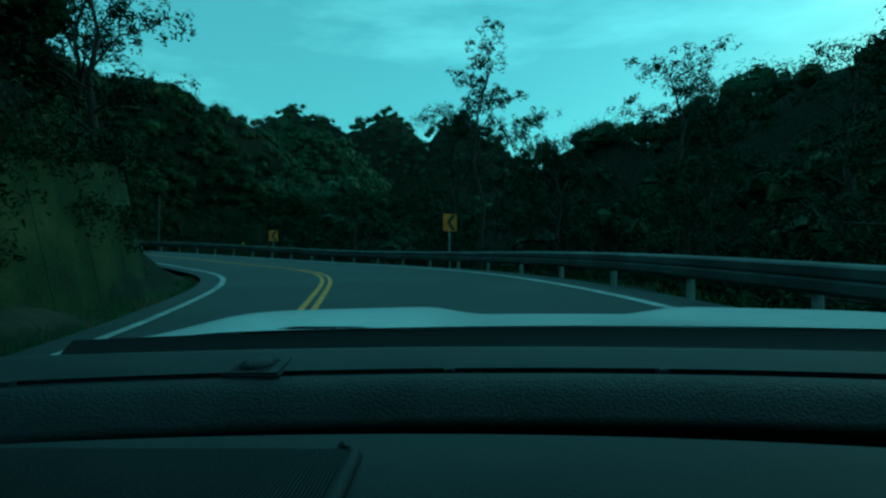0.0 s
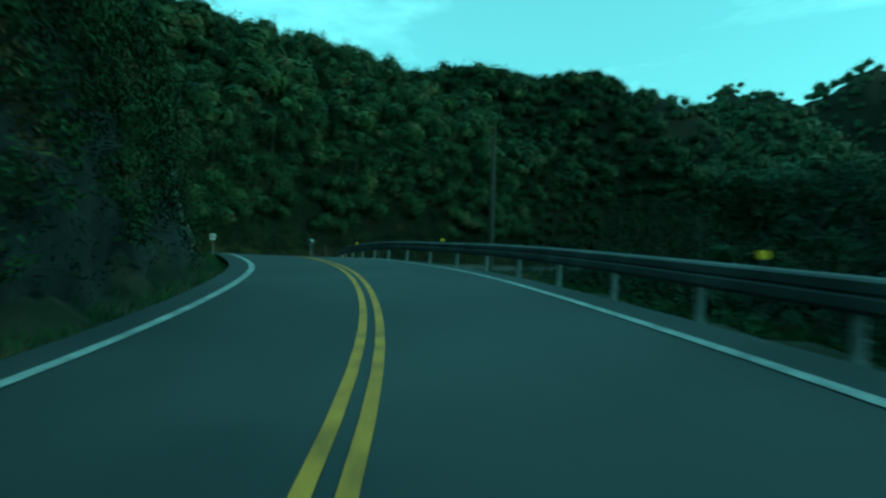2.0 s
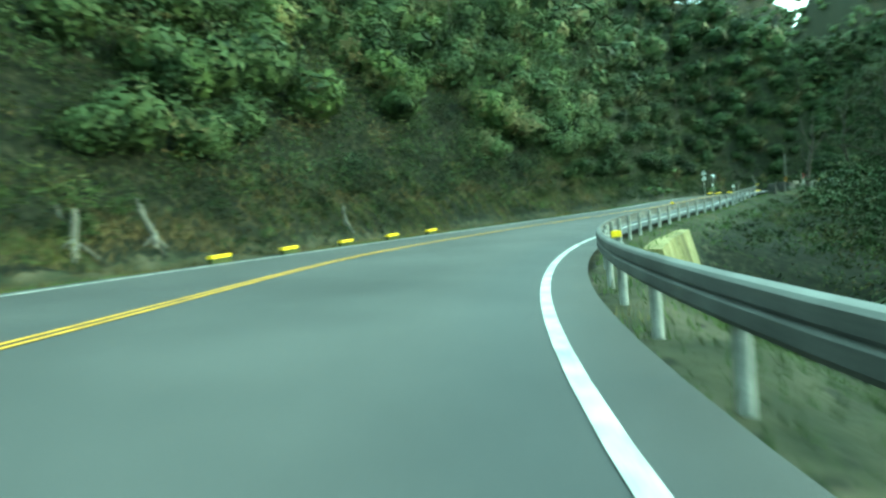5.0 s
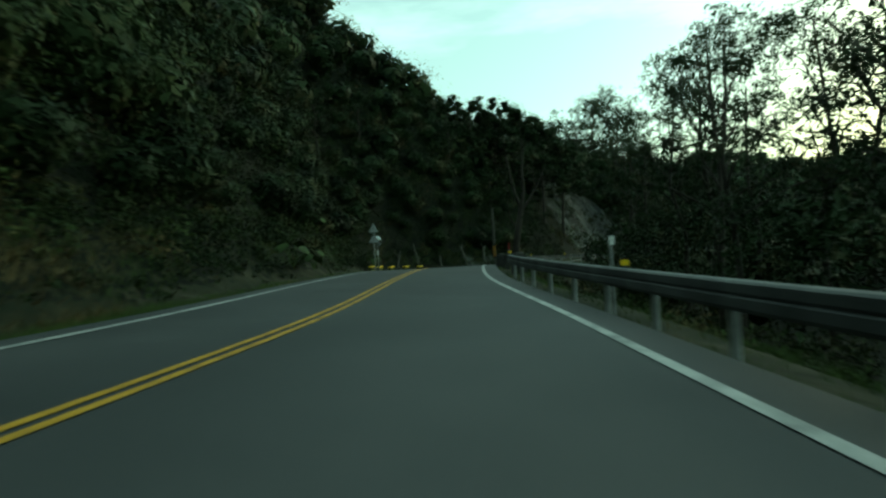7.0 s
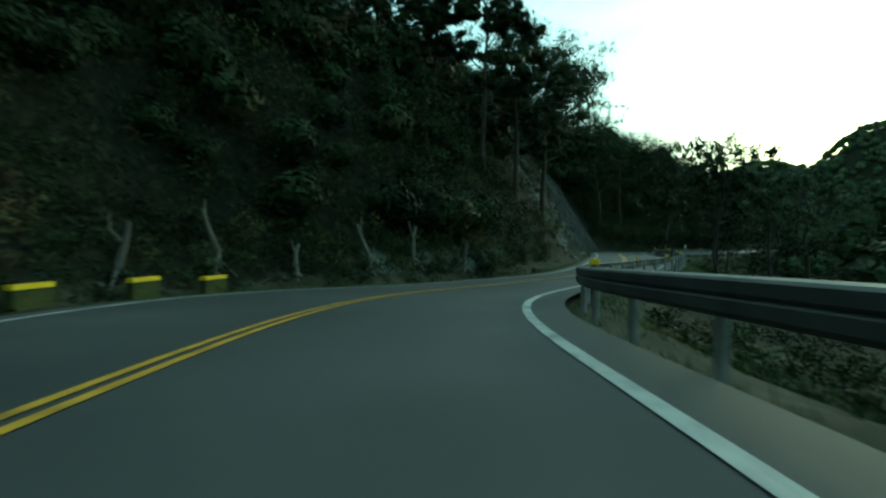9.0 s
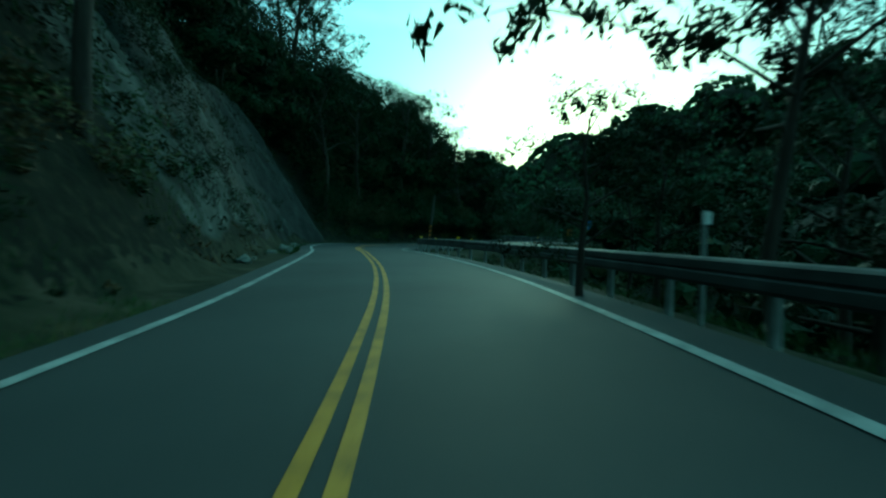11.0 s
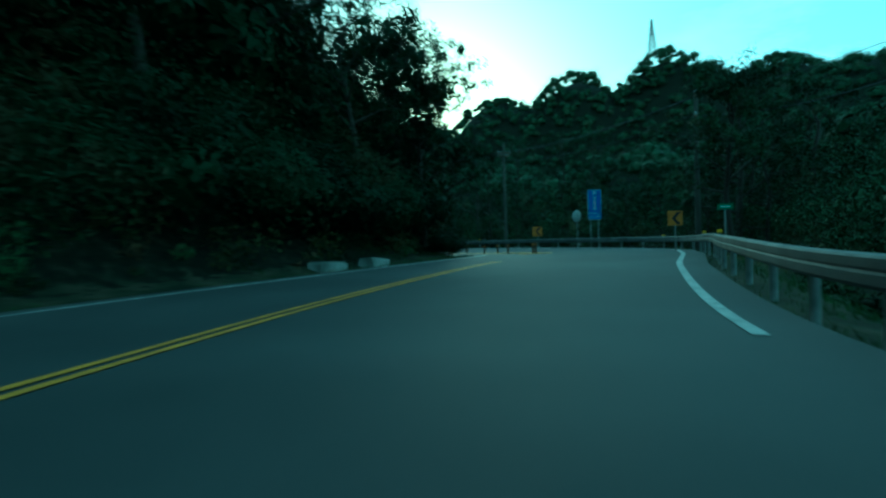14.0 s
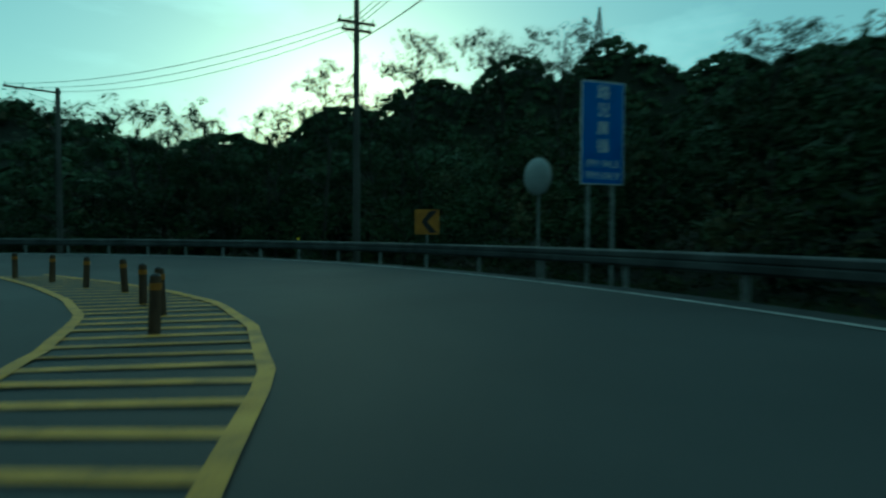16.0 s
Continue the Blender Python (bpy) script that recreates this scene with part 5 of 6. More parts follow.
def chevron_sign(s, d, up, w, h, turn=0.0):
    root = empty("chevron_sign", facing(s, d, 0, turn))
    plate("board", rect(w, h, 0, up), 0.02, SIGN_YELLOW, root, 0.0, "orange-yellow board")
    q = 0.8
    plate("arrow", [(-0.30 * w * q, up), (0.10 * w, up + h * 0.44), (0.42 * w, up + h * 0.44), (0.02 * w, up), (0.42 * w, up - h * 0.44), (0.10 * w, up - h * 0.44)], 0.006, SIGN_BLACK, root, -0.007, "black arrow")
    pole("post", root, 0, -0.6, up + h * 0.4, 0.035, POST)
    return tagged(root, "yellow and black curve arrow sign behind the rail", "road sign", "curve arrow signs")


def beside_road(x, y):
    """The distance along the road and the offset of a place."""
    k = ((CX - x) ** 2 + (CY - y) ** 2).argmin()
    return float(S[k]), float((x - CX[k]) * TY[k] - (y - CY[k]) * TX[k])


chevron_sign(18.1, 4.69, 1.68, 0.66, 0.66, 10)
chevron_sign(33.3, 4.41, 1.36, 0.6, 0.7, -8)
chevron_sign(*beside_road(16.7, 180.2), 1.5, 0.63, 0.66, 0)
chevron_sign(274.4, 6.48, 1.45, 0.82, 0.85, -40)


def traffic_mirror(s, d, up, w, h, turn, label, glass=MIRROR):
    root = empty("traffic_mirror", facing(s, d, 0, turn))
    bm = bmesh.new()
    bmesh.ops.create_uvsphere(bm, u_segments=28, v_segments=10, radius=1.0)
    bmesh.ops.delete(bm, geom=[v for v in bm.verts if v.co.y > 0.05], context="VERTS")
    for v in bm.verts:
        v.co = Vector((v.co.x * w / 2, v.co.y * 0.09, v.co.z * h / 2 + up))
    part("mirror_dish", bm, glass, root, "pale grey convex dish")
    plate("backing", [(x * w / 2 * 1.06, up + z * h / 2 * 1.06) for x, z in disc(1.0)], 0.05, POST, root, 0.005)
    pole("post", root, 0, -0.6, up + h * 0.3, 0.038, POST, 0.1)
    return tagged(root, label, "traffic mirror", "traffic mirrors")


traffic_mirror(*beside_road(-66.3, 58.5), 2.24, 0.6, 0.79, 25, "round grey traffic mirror on a post by the slope")
m2 = traffic_mirror(153.3, -6.77, 2.2, 0.58, 0.74, 15, "round traffic mirror with a white plate below")
plate("white_plate", rect(0.14, 0.3, 0, 1.36), 0.015, SIGN_WHITE, m2, 0.03, "small white plate")
traffic_mirror(270.7, 6.95, 2.6, 0.74, 0.98, -60, "weathered pale traffic mirror beside the blue sign", SIGN_BACK)


def small_board(s, d, up, w, h, turn, label):
    root = empty("notice_board", facing(s, d, 0, turn))
    plate("board", rect(w, h, 0, up), 0.02, SIGN_WHITE, root)
    for k, q in enumerate((0.8, 0.86)):
        plate("writing_bar", rect(w * q, h * 0.13, -w * 0.02, up + h * (0.12 - 0.3 * k)), 0.004, SIGN_BLACK, root, -0.005, "row of dark writing")
    pole("post", root, 0, -0.5, up, 0.035, POST)
    return tagged(root, label, "notice board")


small_board(73.2, -8.05, 1.3, 0.42, 0.46, 10, "white board with two rows of writing on a post")


def warning_sign(x, y):
    s, d = beside_road(x, y)
    root = empty("warning_sign", facing(s, d, 0, 8))
    for up in (2.62, 2.0):
        plate("triangle", [(-0.3, up - 0.25), (0.3, up - 0.25), (0, up + 0.28)], 0.02, SIGN_BACK, root, -0.02, "bare grey back of a triangular plate")
        plate("face", [(-0.3, up - 0.25), (0.3, up - 0.25), (0, up + 0.28)], 0.004, SIGN_RED, root, 0.003, "red-edged face turned away")
    pole("post", root, 0, -0.6, 2.7, 0.035, POST, -0.06)
    return tagged(root, "two stacked triangular warning signs seen from behind", "road sign")


warning_sign(-64.1, 120.3)

# yellow kerb blocks along the hill side
for s_list, up in (((97.2, 99.95, 102.65, 105.3, 108.0), 0.0), ((153.9, 156.9, 160.1, 162.4, 164.1), 0.6)):
    for s_ in s_list:
        bm = bmesh.new()
        box(bm, -0.45, -0.1, -0.6, 0.45, 0.1, 0.17, 0.03)
        blk = empty("kerb_block", Matrix.Translation(on_slope(s_, 0.35 + up, 0.12 + 0.3 * up)) @ pose(0, 0, 0, 0, 0, heading(s_) + 90))
        part("block", bm, MOSS, blk)
        plate("yellow_face", rect(0.86, 0.1, 0, 0.205), 0.21, REFLECT, blk, -0.105, "bright yellow painted top")
        tagged(blk, "concrete kerb block with bright yellow paint", "kerb block", "yellow kerb blocks")

# reflectors on the rail
bm = bmesh.new()
box(bm, -0.07, -0.015, -0.05, 0.07, 0.015, 0.05, 0.012)
refl = bpy.data.meshes.new("reflector_face")
bm.to_mesh(refl)
bm.free()
refl.materials.append(REFLECT)
for s_ in (36, 48, 58, 69.2, 76, 83, 91, 112, 126, 138.2, 160, 166, 172.8, 178.6, 186, 206, 214, 224, 232, 245.4, 253.4, 262, 280):
    root = empty("rail_reflector", facing(s_, float(smooth_list(RIGHT, s_)) + 1.04, 0.82))
    o = new("reflector_face", refl)
    o.parent = root
    pole("stalk", root, 0, -0.3, -0.02, 0.015, STEEL, 0.0)
    tagged(root, "yellow reflector fixed on top of the rail", "reflector", "rail reflectors")


def text(body, size, mat, parent, x, z, y=-0.012):
    cu = bpy.data.curves.new("lettering", "FONT")
    cu.body, cu.size, cu.align_x, cu.align_y, cu.extrude = body, size, "CENTER", "CENTER", 0.002
    cu.materials.append(mat)
    tmp = new("lettering", cu)
    deps = bpy.context.evaluated_depsgraph_get()
    me = bpy.data.meshes.new_from_object(tmp.evaluated_get(deps))
    bpy.data.objects.remove(tmp)
    me.name = "lettering"
    o = new("lettering", me)
    o.parent = parent
    o.matrix_basis = pose(x, y, z, 90, 0, 0)
    return o


def blue_sign(s, d):
    root = empty("information_sign", facing(s, d, 0, -12))
    w, h, up = 1.13, 2.42, 3.42
    plate("border", rect(w, h, 0, up), 0.025, SIGN_WHITE, root, 0.0, "thin white border")
    plate("panel", rect(w - 0.05, h - 0.05, 0, up), 0.006, SIGN_BLUE, root, -0.007, "blue panel")
    for k, c in enumerate("路況廣播"):
        text(c, 0.36, SIGN_WHITE, root, 0.0, up + 0.94 - k * 0.42)
    text("FM 94.3", 0.26, SIGN_WHITE, root, 0.0, up - 0.73)
    text("FM104.9", 0.26, SIGN_WHITE, root, 0.0, up - 1.01)
    for x in (-0.33, 0.33):
        pole("post", root, x, -0.6, up + 1.1, 0.045, POST, 0.075)
    return tagged(root, "blue road-information sign with white lettering on two posts", "road sign")


blue_sign(269.1, 7.2)

green = empty("marker_sign", facing(249.4, 4.91, 0, 0))
plate("board", rect(0.5, 0.2, 0, 1.68), 0.02, SIGN_GREEN, green, 0.0, "green board")
plate("mark", rect(0.34, 0.05, 0, 1.68), 0.004, SIGN_WHITE, green, -0.005)
pole("post", green, 0, -0.6, 1.75, 0.03, POST)
tagged(green, "small green sign on a thin white post", "marker sign")
for s_, d_ in ((189.4, 3.5), (127.0, 3.47)):
    o = empty("marker_post", facing(s_, d_, 0))
    pole("post", o, 0, -0.5, 1.3, 0.035, POST)
    plate("cap", rect(0.1, 0.16, 0, 1.2), 0.03, SIGN_WHITE, o, -0.04)
    tagged(o, "thin pale marker post behind the rail", "marker post", "marker posts")


# ---- poles and wires ----
def sag(a, b, drop, n=14):
    a, b = Vector(a), Vector(b)
    return [a.lerp(b, k / n) - Vector((0, 0, drop * 4 * (k / n) * (1 - k / n))) for k in range(n + 1)]


def wire(a, b, drop, r=0.014):
    verts, faces = [], []
    tube(verts, faces, sag(a, b, drop), r, r, 5)
    o = raw("overhead_wire", verts, faces, WIRE)
    tagged(o, "thin black overhead cable between poles", "cable", "overhead wires")


def utility_pole(x, y, top, arms, turn, r=0.13):
    z = float(ground_z(np.array([x]), np.array([y]))[0][0])
    root = empty("utility_pole", pose(x, y, z, 0, 0, turn))
    bm = bmesh.new()
    rod(bm, (0, 0, -0.6), (0, 0, top - z), r, r * 0.72, 14)
    part("shaft", bm, POLE_MAT, root)
    for up, w, *side in arms:
        off = side[0] if side else 0.0
        bm = bmesh.new()
        box(bm, off - w / 2, -0.05, top - z - up - 0.05, off + w / 2, 0.05, top - z - up + 0.05, 0.01)
        arm = part("crossarm", bm, WOOD, root)
        for x_ in (off - w / 2 + 0.1, off - w / 6, off + w / 6, off + w / 2 - 0.1):
            bm = bmesh.new()
            rod(bm, (x_, 0, top - z - up + 0.05), (x_, 0, top - z - up + 0.22), 0.035, 0.025, 8)
            part("insulator", bm, SIGN_BACK, arm)
        bm = bmesh.new()
        rod(bm, (off - w * 0.36, 0.06, top - z - up), (0, 0.1, top - z - up - 0.6), 0.018, sides=6)
        part("brace", bm, STEEL, root)
    return tagged(root, "weathered utility pole with crossarms and insulators", "utility pole", "utility poles")


utility_pole(23.4, 179.25, 7.0, ((0.12, 1.0, -0.35), (1.25, 0.6, -0.2)), -5, 0.16)
utility_pole(39.6, 196.0, 8.6, ((0.95, 1.5), (1.25, 1.2)), -50, 0.15)
utility_pole(41.8, 215.9, 7.4, ((0.25, 2.5, -1.1),), -34.4, 0.16)
for k, (dx, dy) in enumerate(((-0.5, -0.3), (0.0, 0.0), (0.5, 0.3))):
    wire((23.4 + dx, 179.25 + dy, 6.9), (39.6 + dx, 196.0 + dy, 7.7), 0.5)
    wire((39.6 + dx, 196.0 + dy, 7.7), (40.9 + dx * 2, 216.5 - dy * 2, 7.25), 0.7)
wire((23.4, 179.25, 5.9), (39.6, 196.0, 6.9), 0.7, 0.02)
wire((23.3, 179.2, 5.8), (11.1, 172.5, 4.2), 0.5, 0.022)
wire((23.4, 179.25, 6.9), (9.0, 168.5, 6.4), 0.6)

utility_pole(-22.9, 40.1, 5.6, (), 0, 0.085)

# leaning striped post with two stays
p0 = along(223.4, 1.7)
p0.z -= 0.4
h0 = math.radians(heading(223.4))
p1 = p0 + Vector((0.5 * math.cos(h0), 0.5 * math.sin(h0), 4.5))
lean = empty("striped_post")
bm = bmesh.new()
rod(bm, p0, p1, 0.085, 0.07, 14)
part("shaft", bm, POLE_MAT, lean)
for k in range(10):
    bm = bmesh.new()
    f0, f1 = 0.17 + k * 0.034, 0.17 + (k + 1) * 0.034
    rod(bm, p0.lerp(p1, f0), p0.lerp(p1, f1), 0.09, sides=14)
    for v in bm.verts:
        v.co.z += (v.co.x - p0.x) * 0.9
    part("band", bm, SIGN_YELLOW if k % 2 == 0 else SIGN_BLACK, lean, "yellow warning band" if k % 2 == 0 else "black warning band")
tagged(lean, "leaning utility post with yellow and black warning bands", "utility pole", "utility poles")
wire(p1, (6.0, 172.0, 9.6), 0.3, 0.016)
wire(p1 - Vector((0, 0, 0.25)), (8.0, 174.0, 9.4), 0.3, 0.016)

# dark pole and hazard plate in the gap of the rail
gp = empty("utility_pole", facing(150.5, 2.05, 0))
pole("shaft", gp, 0, -0.6, 3.6, 0.07, POLE_MAT, 0.0)
for k in range(5):
    plate("hazard_stripe", [(-0.09, 0.5 + k * 0.14), (0.09, 0.58 + k * 0.14), (0.09, 0.66 + k * 0.14), (-0.09, 0.58 + k * 0.14)], 0.01, SIGN_YELLOW, gp, -0.09, "yellow hazard stripe")
plate("hazard_plate", rect(0.2, 0.86, 0, 0.86), 0.008, SIGN_BLACK, gp, -0.078, "black hazard plate")
tagged(gp, "dark cut-off pole with a striped hazard plate", "utility pole", "utility poles")


def pylon(x, y, base, top):
    height = 27.5
    root = empty("pylon", pose(x, y, base, 0, 0, 25) @ Matrix.Diagonal(((top - base) / height,) * 3 + (1,)))

    def half(z):
        return 2.6 * (1 - z / height) ** 1.2 + 0.35

    levels = [0, 5, 9.5, 13.5, 17, 20, 22.5, 25, height]
    for sx, sy in ((1, 1), (1, -1), (-1, -1), (-1, 1)):
        verts, faces = [], []
        tube(verts, faces, [(sx * half(a), sy * half(a), a) for a in levels], 0.26, 0.2, 5)
        raw("leg", verts, faces, STEEL, root)
    for a, b in zip(levels, levels[1:]):
        c = [(1, 1), (1, -1), (-1, -1), (-1, 1)]
        for (x0, y0), (x1, y1) in zip(c, c[1:] + c[:1]):
            for p, q in (((x0 * half(a), y0 * half(a), a), (x1 * half(b), y1 * half(b), b)), ((x1 * half(a), y1 * half(a), a), (x0 * half(b), y0 * half(b), b)), ((x0 * half(b), y0 * half(b), b), (x1 * half(b), y1 * half(b), b))):
                bm = bmesh.new()
                rod(bm, p, q, 0.13, sides=4)
                part("bracing", bm, STEEL, root)
    for z, w in ((17.5, 4.2), (21, 3.6), (24.5, 3.0)):
        bm = bmesh.new()
        for e in (-1, 1):
            rod(bm, (0, 0, z), (e * w, 0, z + 0.3), 0.22, 0.12, 5)
            rod(bm, (0, 0, z + 1.0), (e * w, 0, z + 0.3), 0.18, 0.12, 5)
        part("arm", bm, SIGN_BACK, root)
    tagged(root, "grey steel lattice power pylon on the ridge", "pylon")


foot = float(ground_z(np.array([308.0]), np.array([196.0]))[0][0])
pylon(308, 196, foot - 0.5, foot + 22)

# black plate with three orange reflectors beside the start of the rail
lamps = empty("reflector_board", facing(153.3, 2.75, 0))
plate("plate", rect(0.17, 0.5, 0, 1.2), 0.015, SIGN_BLACK, lamps, -0.02, "black plate")
for k in range(3):
    plate("reflector", disc(0.055, 0, 1.36 - 0.16 * k), 0.012, SIGN_RED, lamps, -0.034, "round orange-red reflector")
pole("post", lamps, 0, -0.5, 1.45, 0.03, POST, 0.02)
tagged(lamps, "black plate with three round orange reflectors on a post", "reflector board")

# ---- the painted island and its posts ----
IR = [(15.0, 186.9), (17.5, 186.7), (20.2, 186.8), (22.6, 187.5), (24.8, 188.8), (26.7, 190.5), (28.5, 192.7), (29.7, 195.0), (30.8, 198.0), (31.8, 202.0)]
IL = [(14.9, 187.1), (17.2, 187.2), (19.4, 187.8), (21.3, 188.7), (23.2, 190.0), (25.0, 191.6), (26.8, 193.6), (28.2, 195.9), (29.6, 198.9), (31.0, 202.6)]


def curve_at(pts, f):
    p = np.array(pts, float)
    q = f * (len(p) - 1)
    return np.array([np.interp(q, np.arange(len(p)), p[:, k]) for k in (0, 1)])


def road_top(x, y):
    k = ((CX - x) ** 2 + (CY - y) ** 2).argmin()
    d = (x - CX[k]) * TY[k] - (y - CY[k]) * TX[k]
    return float(CZ[k] + d * math.tan(math.radians(float(smooth_list(BANK, S[k])))))


def paint(name, pts, mat, parent, up=0.02):
    return raw(name, [(x, y, road_top(x, y) + up) for x, y in pts], [tuple(range(len(pts)))], mat, parent)


island = tagged(empty("painted_island"), "yellow hatched traffic island painted on asphalt", "road marking", kind="structure")
for side in (IR, IL):
    for k in range(40):
        a, b = curve_at(side, k / 40), curve_at(side, (k + 1) / 40)
        t = (b - a) / max(np.hypot(*(b - a)), 1e-6)
        n = np.array([-t[1], t[0]]) * 0.07
        paint("border", [a - n, b - n, b + n, a + n], YELLOW_PAINT, island)
for k in range(40):
    f = 0.03 + k * 0.0238
    a, b = curve_at(IR, f), curve_at(IL, min(f + 0.05, 1))
    t = curve_at(IR, f + 0.006) - a
    paint("stripe", [a, a + t, b + t, b], YELLOW_PAINT, island, 0.016)

bollard = empty("bollard")
bm = bmesh.new()
rod(bm, (0, 0, -0.02), (0, 0, 0.66), 0.065, 0.06, 14)
part("shaft", bm, WOOD, bollard)
bm = bmesh.new()
rod(bm, (0, 0, 0.5), (0, 0, 0.58), 0.069, sides=14)
part("band", bm, SIGN_YELLOW, bollard, "faded yellow band")
bm = bmesh.new()
rod(bm, (0, 0, 0.66), (0, 0, 0.69), 0.06, 0.03, 14)
part("cap", bm, SIGN_BLACK, bollard)
tagged(bollard, "short brown bollard with a faded yellow band", "bollard", "island bollards")
spots_b = [(20.7, 188.0), (22.0, 188.2), (26.0, 191.3), (27.2, 192.5), (28.1, 193.9), (29.4, 195.9), (29.9, 197.7), (30.5, 199.7), (31.0, 201.9)]
for k, (x, y) in enumerate(spots_b):
    m = pose(x, y, road_top(x, y) + 0.02, (k % 3 - 1) * 2, (k % 2) * 2, k * 40)
    if k == 0:
        bollard.matrix_basis = m
    else:
        copy_thing(bollard, m)


# ---- the car that the walk starts in, standing on the road: x to its right, y ahead, heights from the eye ----
DASH = surface("dark_dashboard_plastic", [(0.016, 0.017, 0.018), (0.024, 0.025, 0.026), (0.034, 0.035, 0.036)], 8.0, 0.62, 0.25, 420, spec=0.35)
LEATHER = surface("grained_dashboard_skin", [(0.013, 0.014, 0.015), (0.022, 0.023, 0.024), (0.032, 0.033, 0.034)], 10.0, 0.55, 0.3, 260, spec=0.3)
BLACK = surface("matt_black_plastic", [(0.004, 0.004, 0.004), (0.006, 0.006, 0.006), (0.009, 0.009, 0.009)], 10.0, 0.7, 0.1, 200, spec=0.2)
PAINT = surface("white_car_paint", [(0.6, 0.61, 0.61), (0.68, 0.69, 0.69), (0.72, 0.73, 0.73)], 1.5, 0.25, 0.0, 30, spec=0.5)
RUBBER = surface("tyre_rubber", [(0.012, 0.012, 0.012), (0.02, 0.02, 0.02), (0.03, 0.03, 0.03)], 6.0, 0.85, 0.3, 80)
ALLOY = surface("wheel_alloy", [(0.35, 0.36, 0.36), (0.45, 0.46, 0.46), (0.52, 0.53, 0.53)], 4.0, 0.35, 0.05, 60, metal=0.8)
LAMP = surface("headlamp_cover", [(0.5, 0.52, 0.53), (0.6, 0.62, 0.63), (0.66, 0.68, 0.69)], 3.0, 0.08, 0.0, 40, spec=0.6)
CLOTH = surface("dark_seat_cloth", [(0.02, 0.02, 0.022), (0.03, 0.03, 0.033), (0.045, 0.045, 0.05)], 6.0, 0.9, 0.4, 220)

MIDLINE, HALF = 0.33, 1.02
car = empty("car", pose(0, 0, 0, 0, 0, 0.5))


def loft(name, rows, x0, x1, mat, parent, label="", cuts=44, mid=0.12):
    """A panel across the car: rows of (ahead, height, bow), each bowed back towards the sides of its middle."""
    verts, faces, n = [], [], cuts + 1
    for d, z, bow in rows:
        for i in range(n):
            x = x0 + (x1 - x0) * i / cuts
            verts.append((x, d - bow * (x - mid) ** 2, z))
    m = len(rows)
    for r in range(m - 1):
        faces += [(r * n + i, r * n + i + 1, (r + 1) * n + i + 1, (r + 1) * n + i) for i in range(cuts)]
    ob = raw(name, verts, faces, mat, parent, True)
    return tagged(ob, label)


def arc(d0, z0, d1, z1, bow0, bow1, lift, n=8):
    """Rows of a rounded roll from one edge to the other."""
    out = []
    for k in range(n + 1):
        f = k / n
        out.append((d0 + (d1 - d0) * f, z0 + (z1 - z0) * f + lift * math.sin(math.pi * f), bow0 + (bow1 - bow0) * f))
    return out


XL, XR = MIDLINE - 0.99, MIDLINE + 0.86
dash = loft("dashboard", [(0.30, -0.30, 0.12), (0.30, -0.19, 0.12), (0.325, -0.172, 0.12), (0.40, -0.1685, 0.15), (0.514, -0.1685, 0.2), (0.521, -0.173, 0.2), (0.522, -0.25, 0.2)], XL, XR, DASH, car, "dark grey plastic dashboard", mid=-0.03)
# recess coloured black to stand in for the shade under the roll
loft("fold", [(0.66, -0.17, 0.2), (0.64, -0.25, 0.2), (0.50, -0.251, 0.2)], XL, XR, BLACK, dash, "fold under the roll, blackened as shade", mid=0.06)
loft("roll", [(0.63, -0.19, 0.2), (0.588, -0.187, 0.2)] + arc(0.584, -0.18, 0.658, -0.1385, 0.2, 0.2, 0.010, 10), XL, XR, LEATHER, dash, "grained soft roll", mid=0.1)
loft("slot", [(0.658, -0.1386, 0.2), (0.66, -0.165, 0.2), (0.68, -0.165, 0.2), (0.682, -0.1366, 0.2)], XL, XR, BLACK, dash, "thin dark joint behind the roll")
loft("upper_panel", [(0.682, -0.1365, 0.2), (0.72, -0.1345, 0.19), (0.82, -0.1335, 0.17), (0.86, -0.137, 0.16), (0.872, -0.16, 0.16)], XL, XR, DASH, dash)
for x in (-0.505, 0.008, 0.285):
    bm = bmesh.new()
    y = 0.67 - 0.2 * (x - 0.12) ** 2
    box(bm, x - 0.007, y - 0.007, -0.145, x + 0.007, y + 0.01, -0.1345, 0.002)
    part("slot_bridge", bm, DASH, dash, "small plastic bridge across the joint")
# sensor under its bezel
bm = bmesh.new()
box(bm, -0.272, 0.630, -0.142, -0.2, 0.735, -0.1325, 0.003)
for v in bm.verts:
    v.co.x -= (v.co.y - 0.61) * 0.1
sensor = part("sensor_bezel", bm, DASH, dash, "raised plastic bezel")
bm = bmesh.new()
box(bm, -0.266, 0.640, -0.136, -0.214, 0.722, -0.1318, 0.002)
for v in bm.verts:
    v.co.x -= (v.co.y - 0.61) * 0.1
part("sensor_well", bm, BLACK, sensor, "dark recessed well")
bm = bmesh.new()
bmesh.ops.create_uvsphere(bm, u_segments=20, v_segments=10, radius=0.019, matrix=Matrix.Translation((-0.245, 0.675, -0.131)) @ Matrix.Diagonal((1.1, 1.5, 0.45, 1)))
part("sensor_dome", bm, LEATHER, sensor, "smooth dark dome")
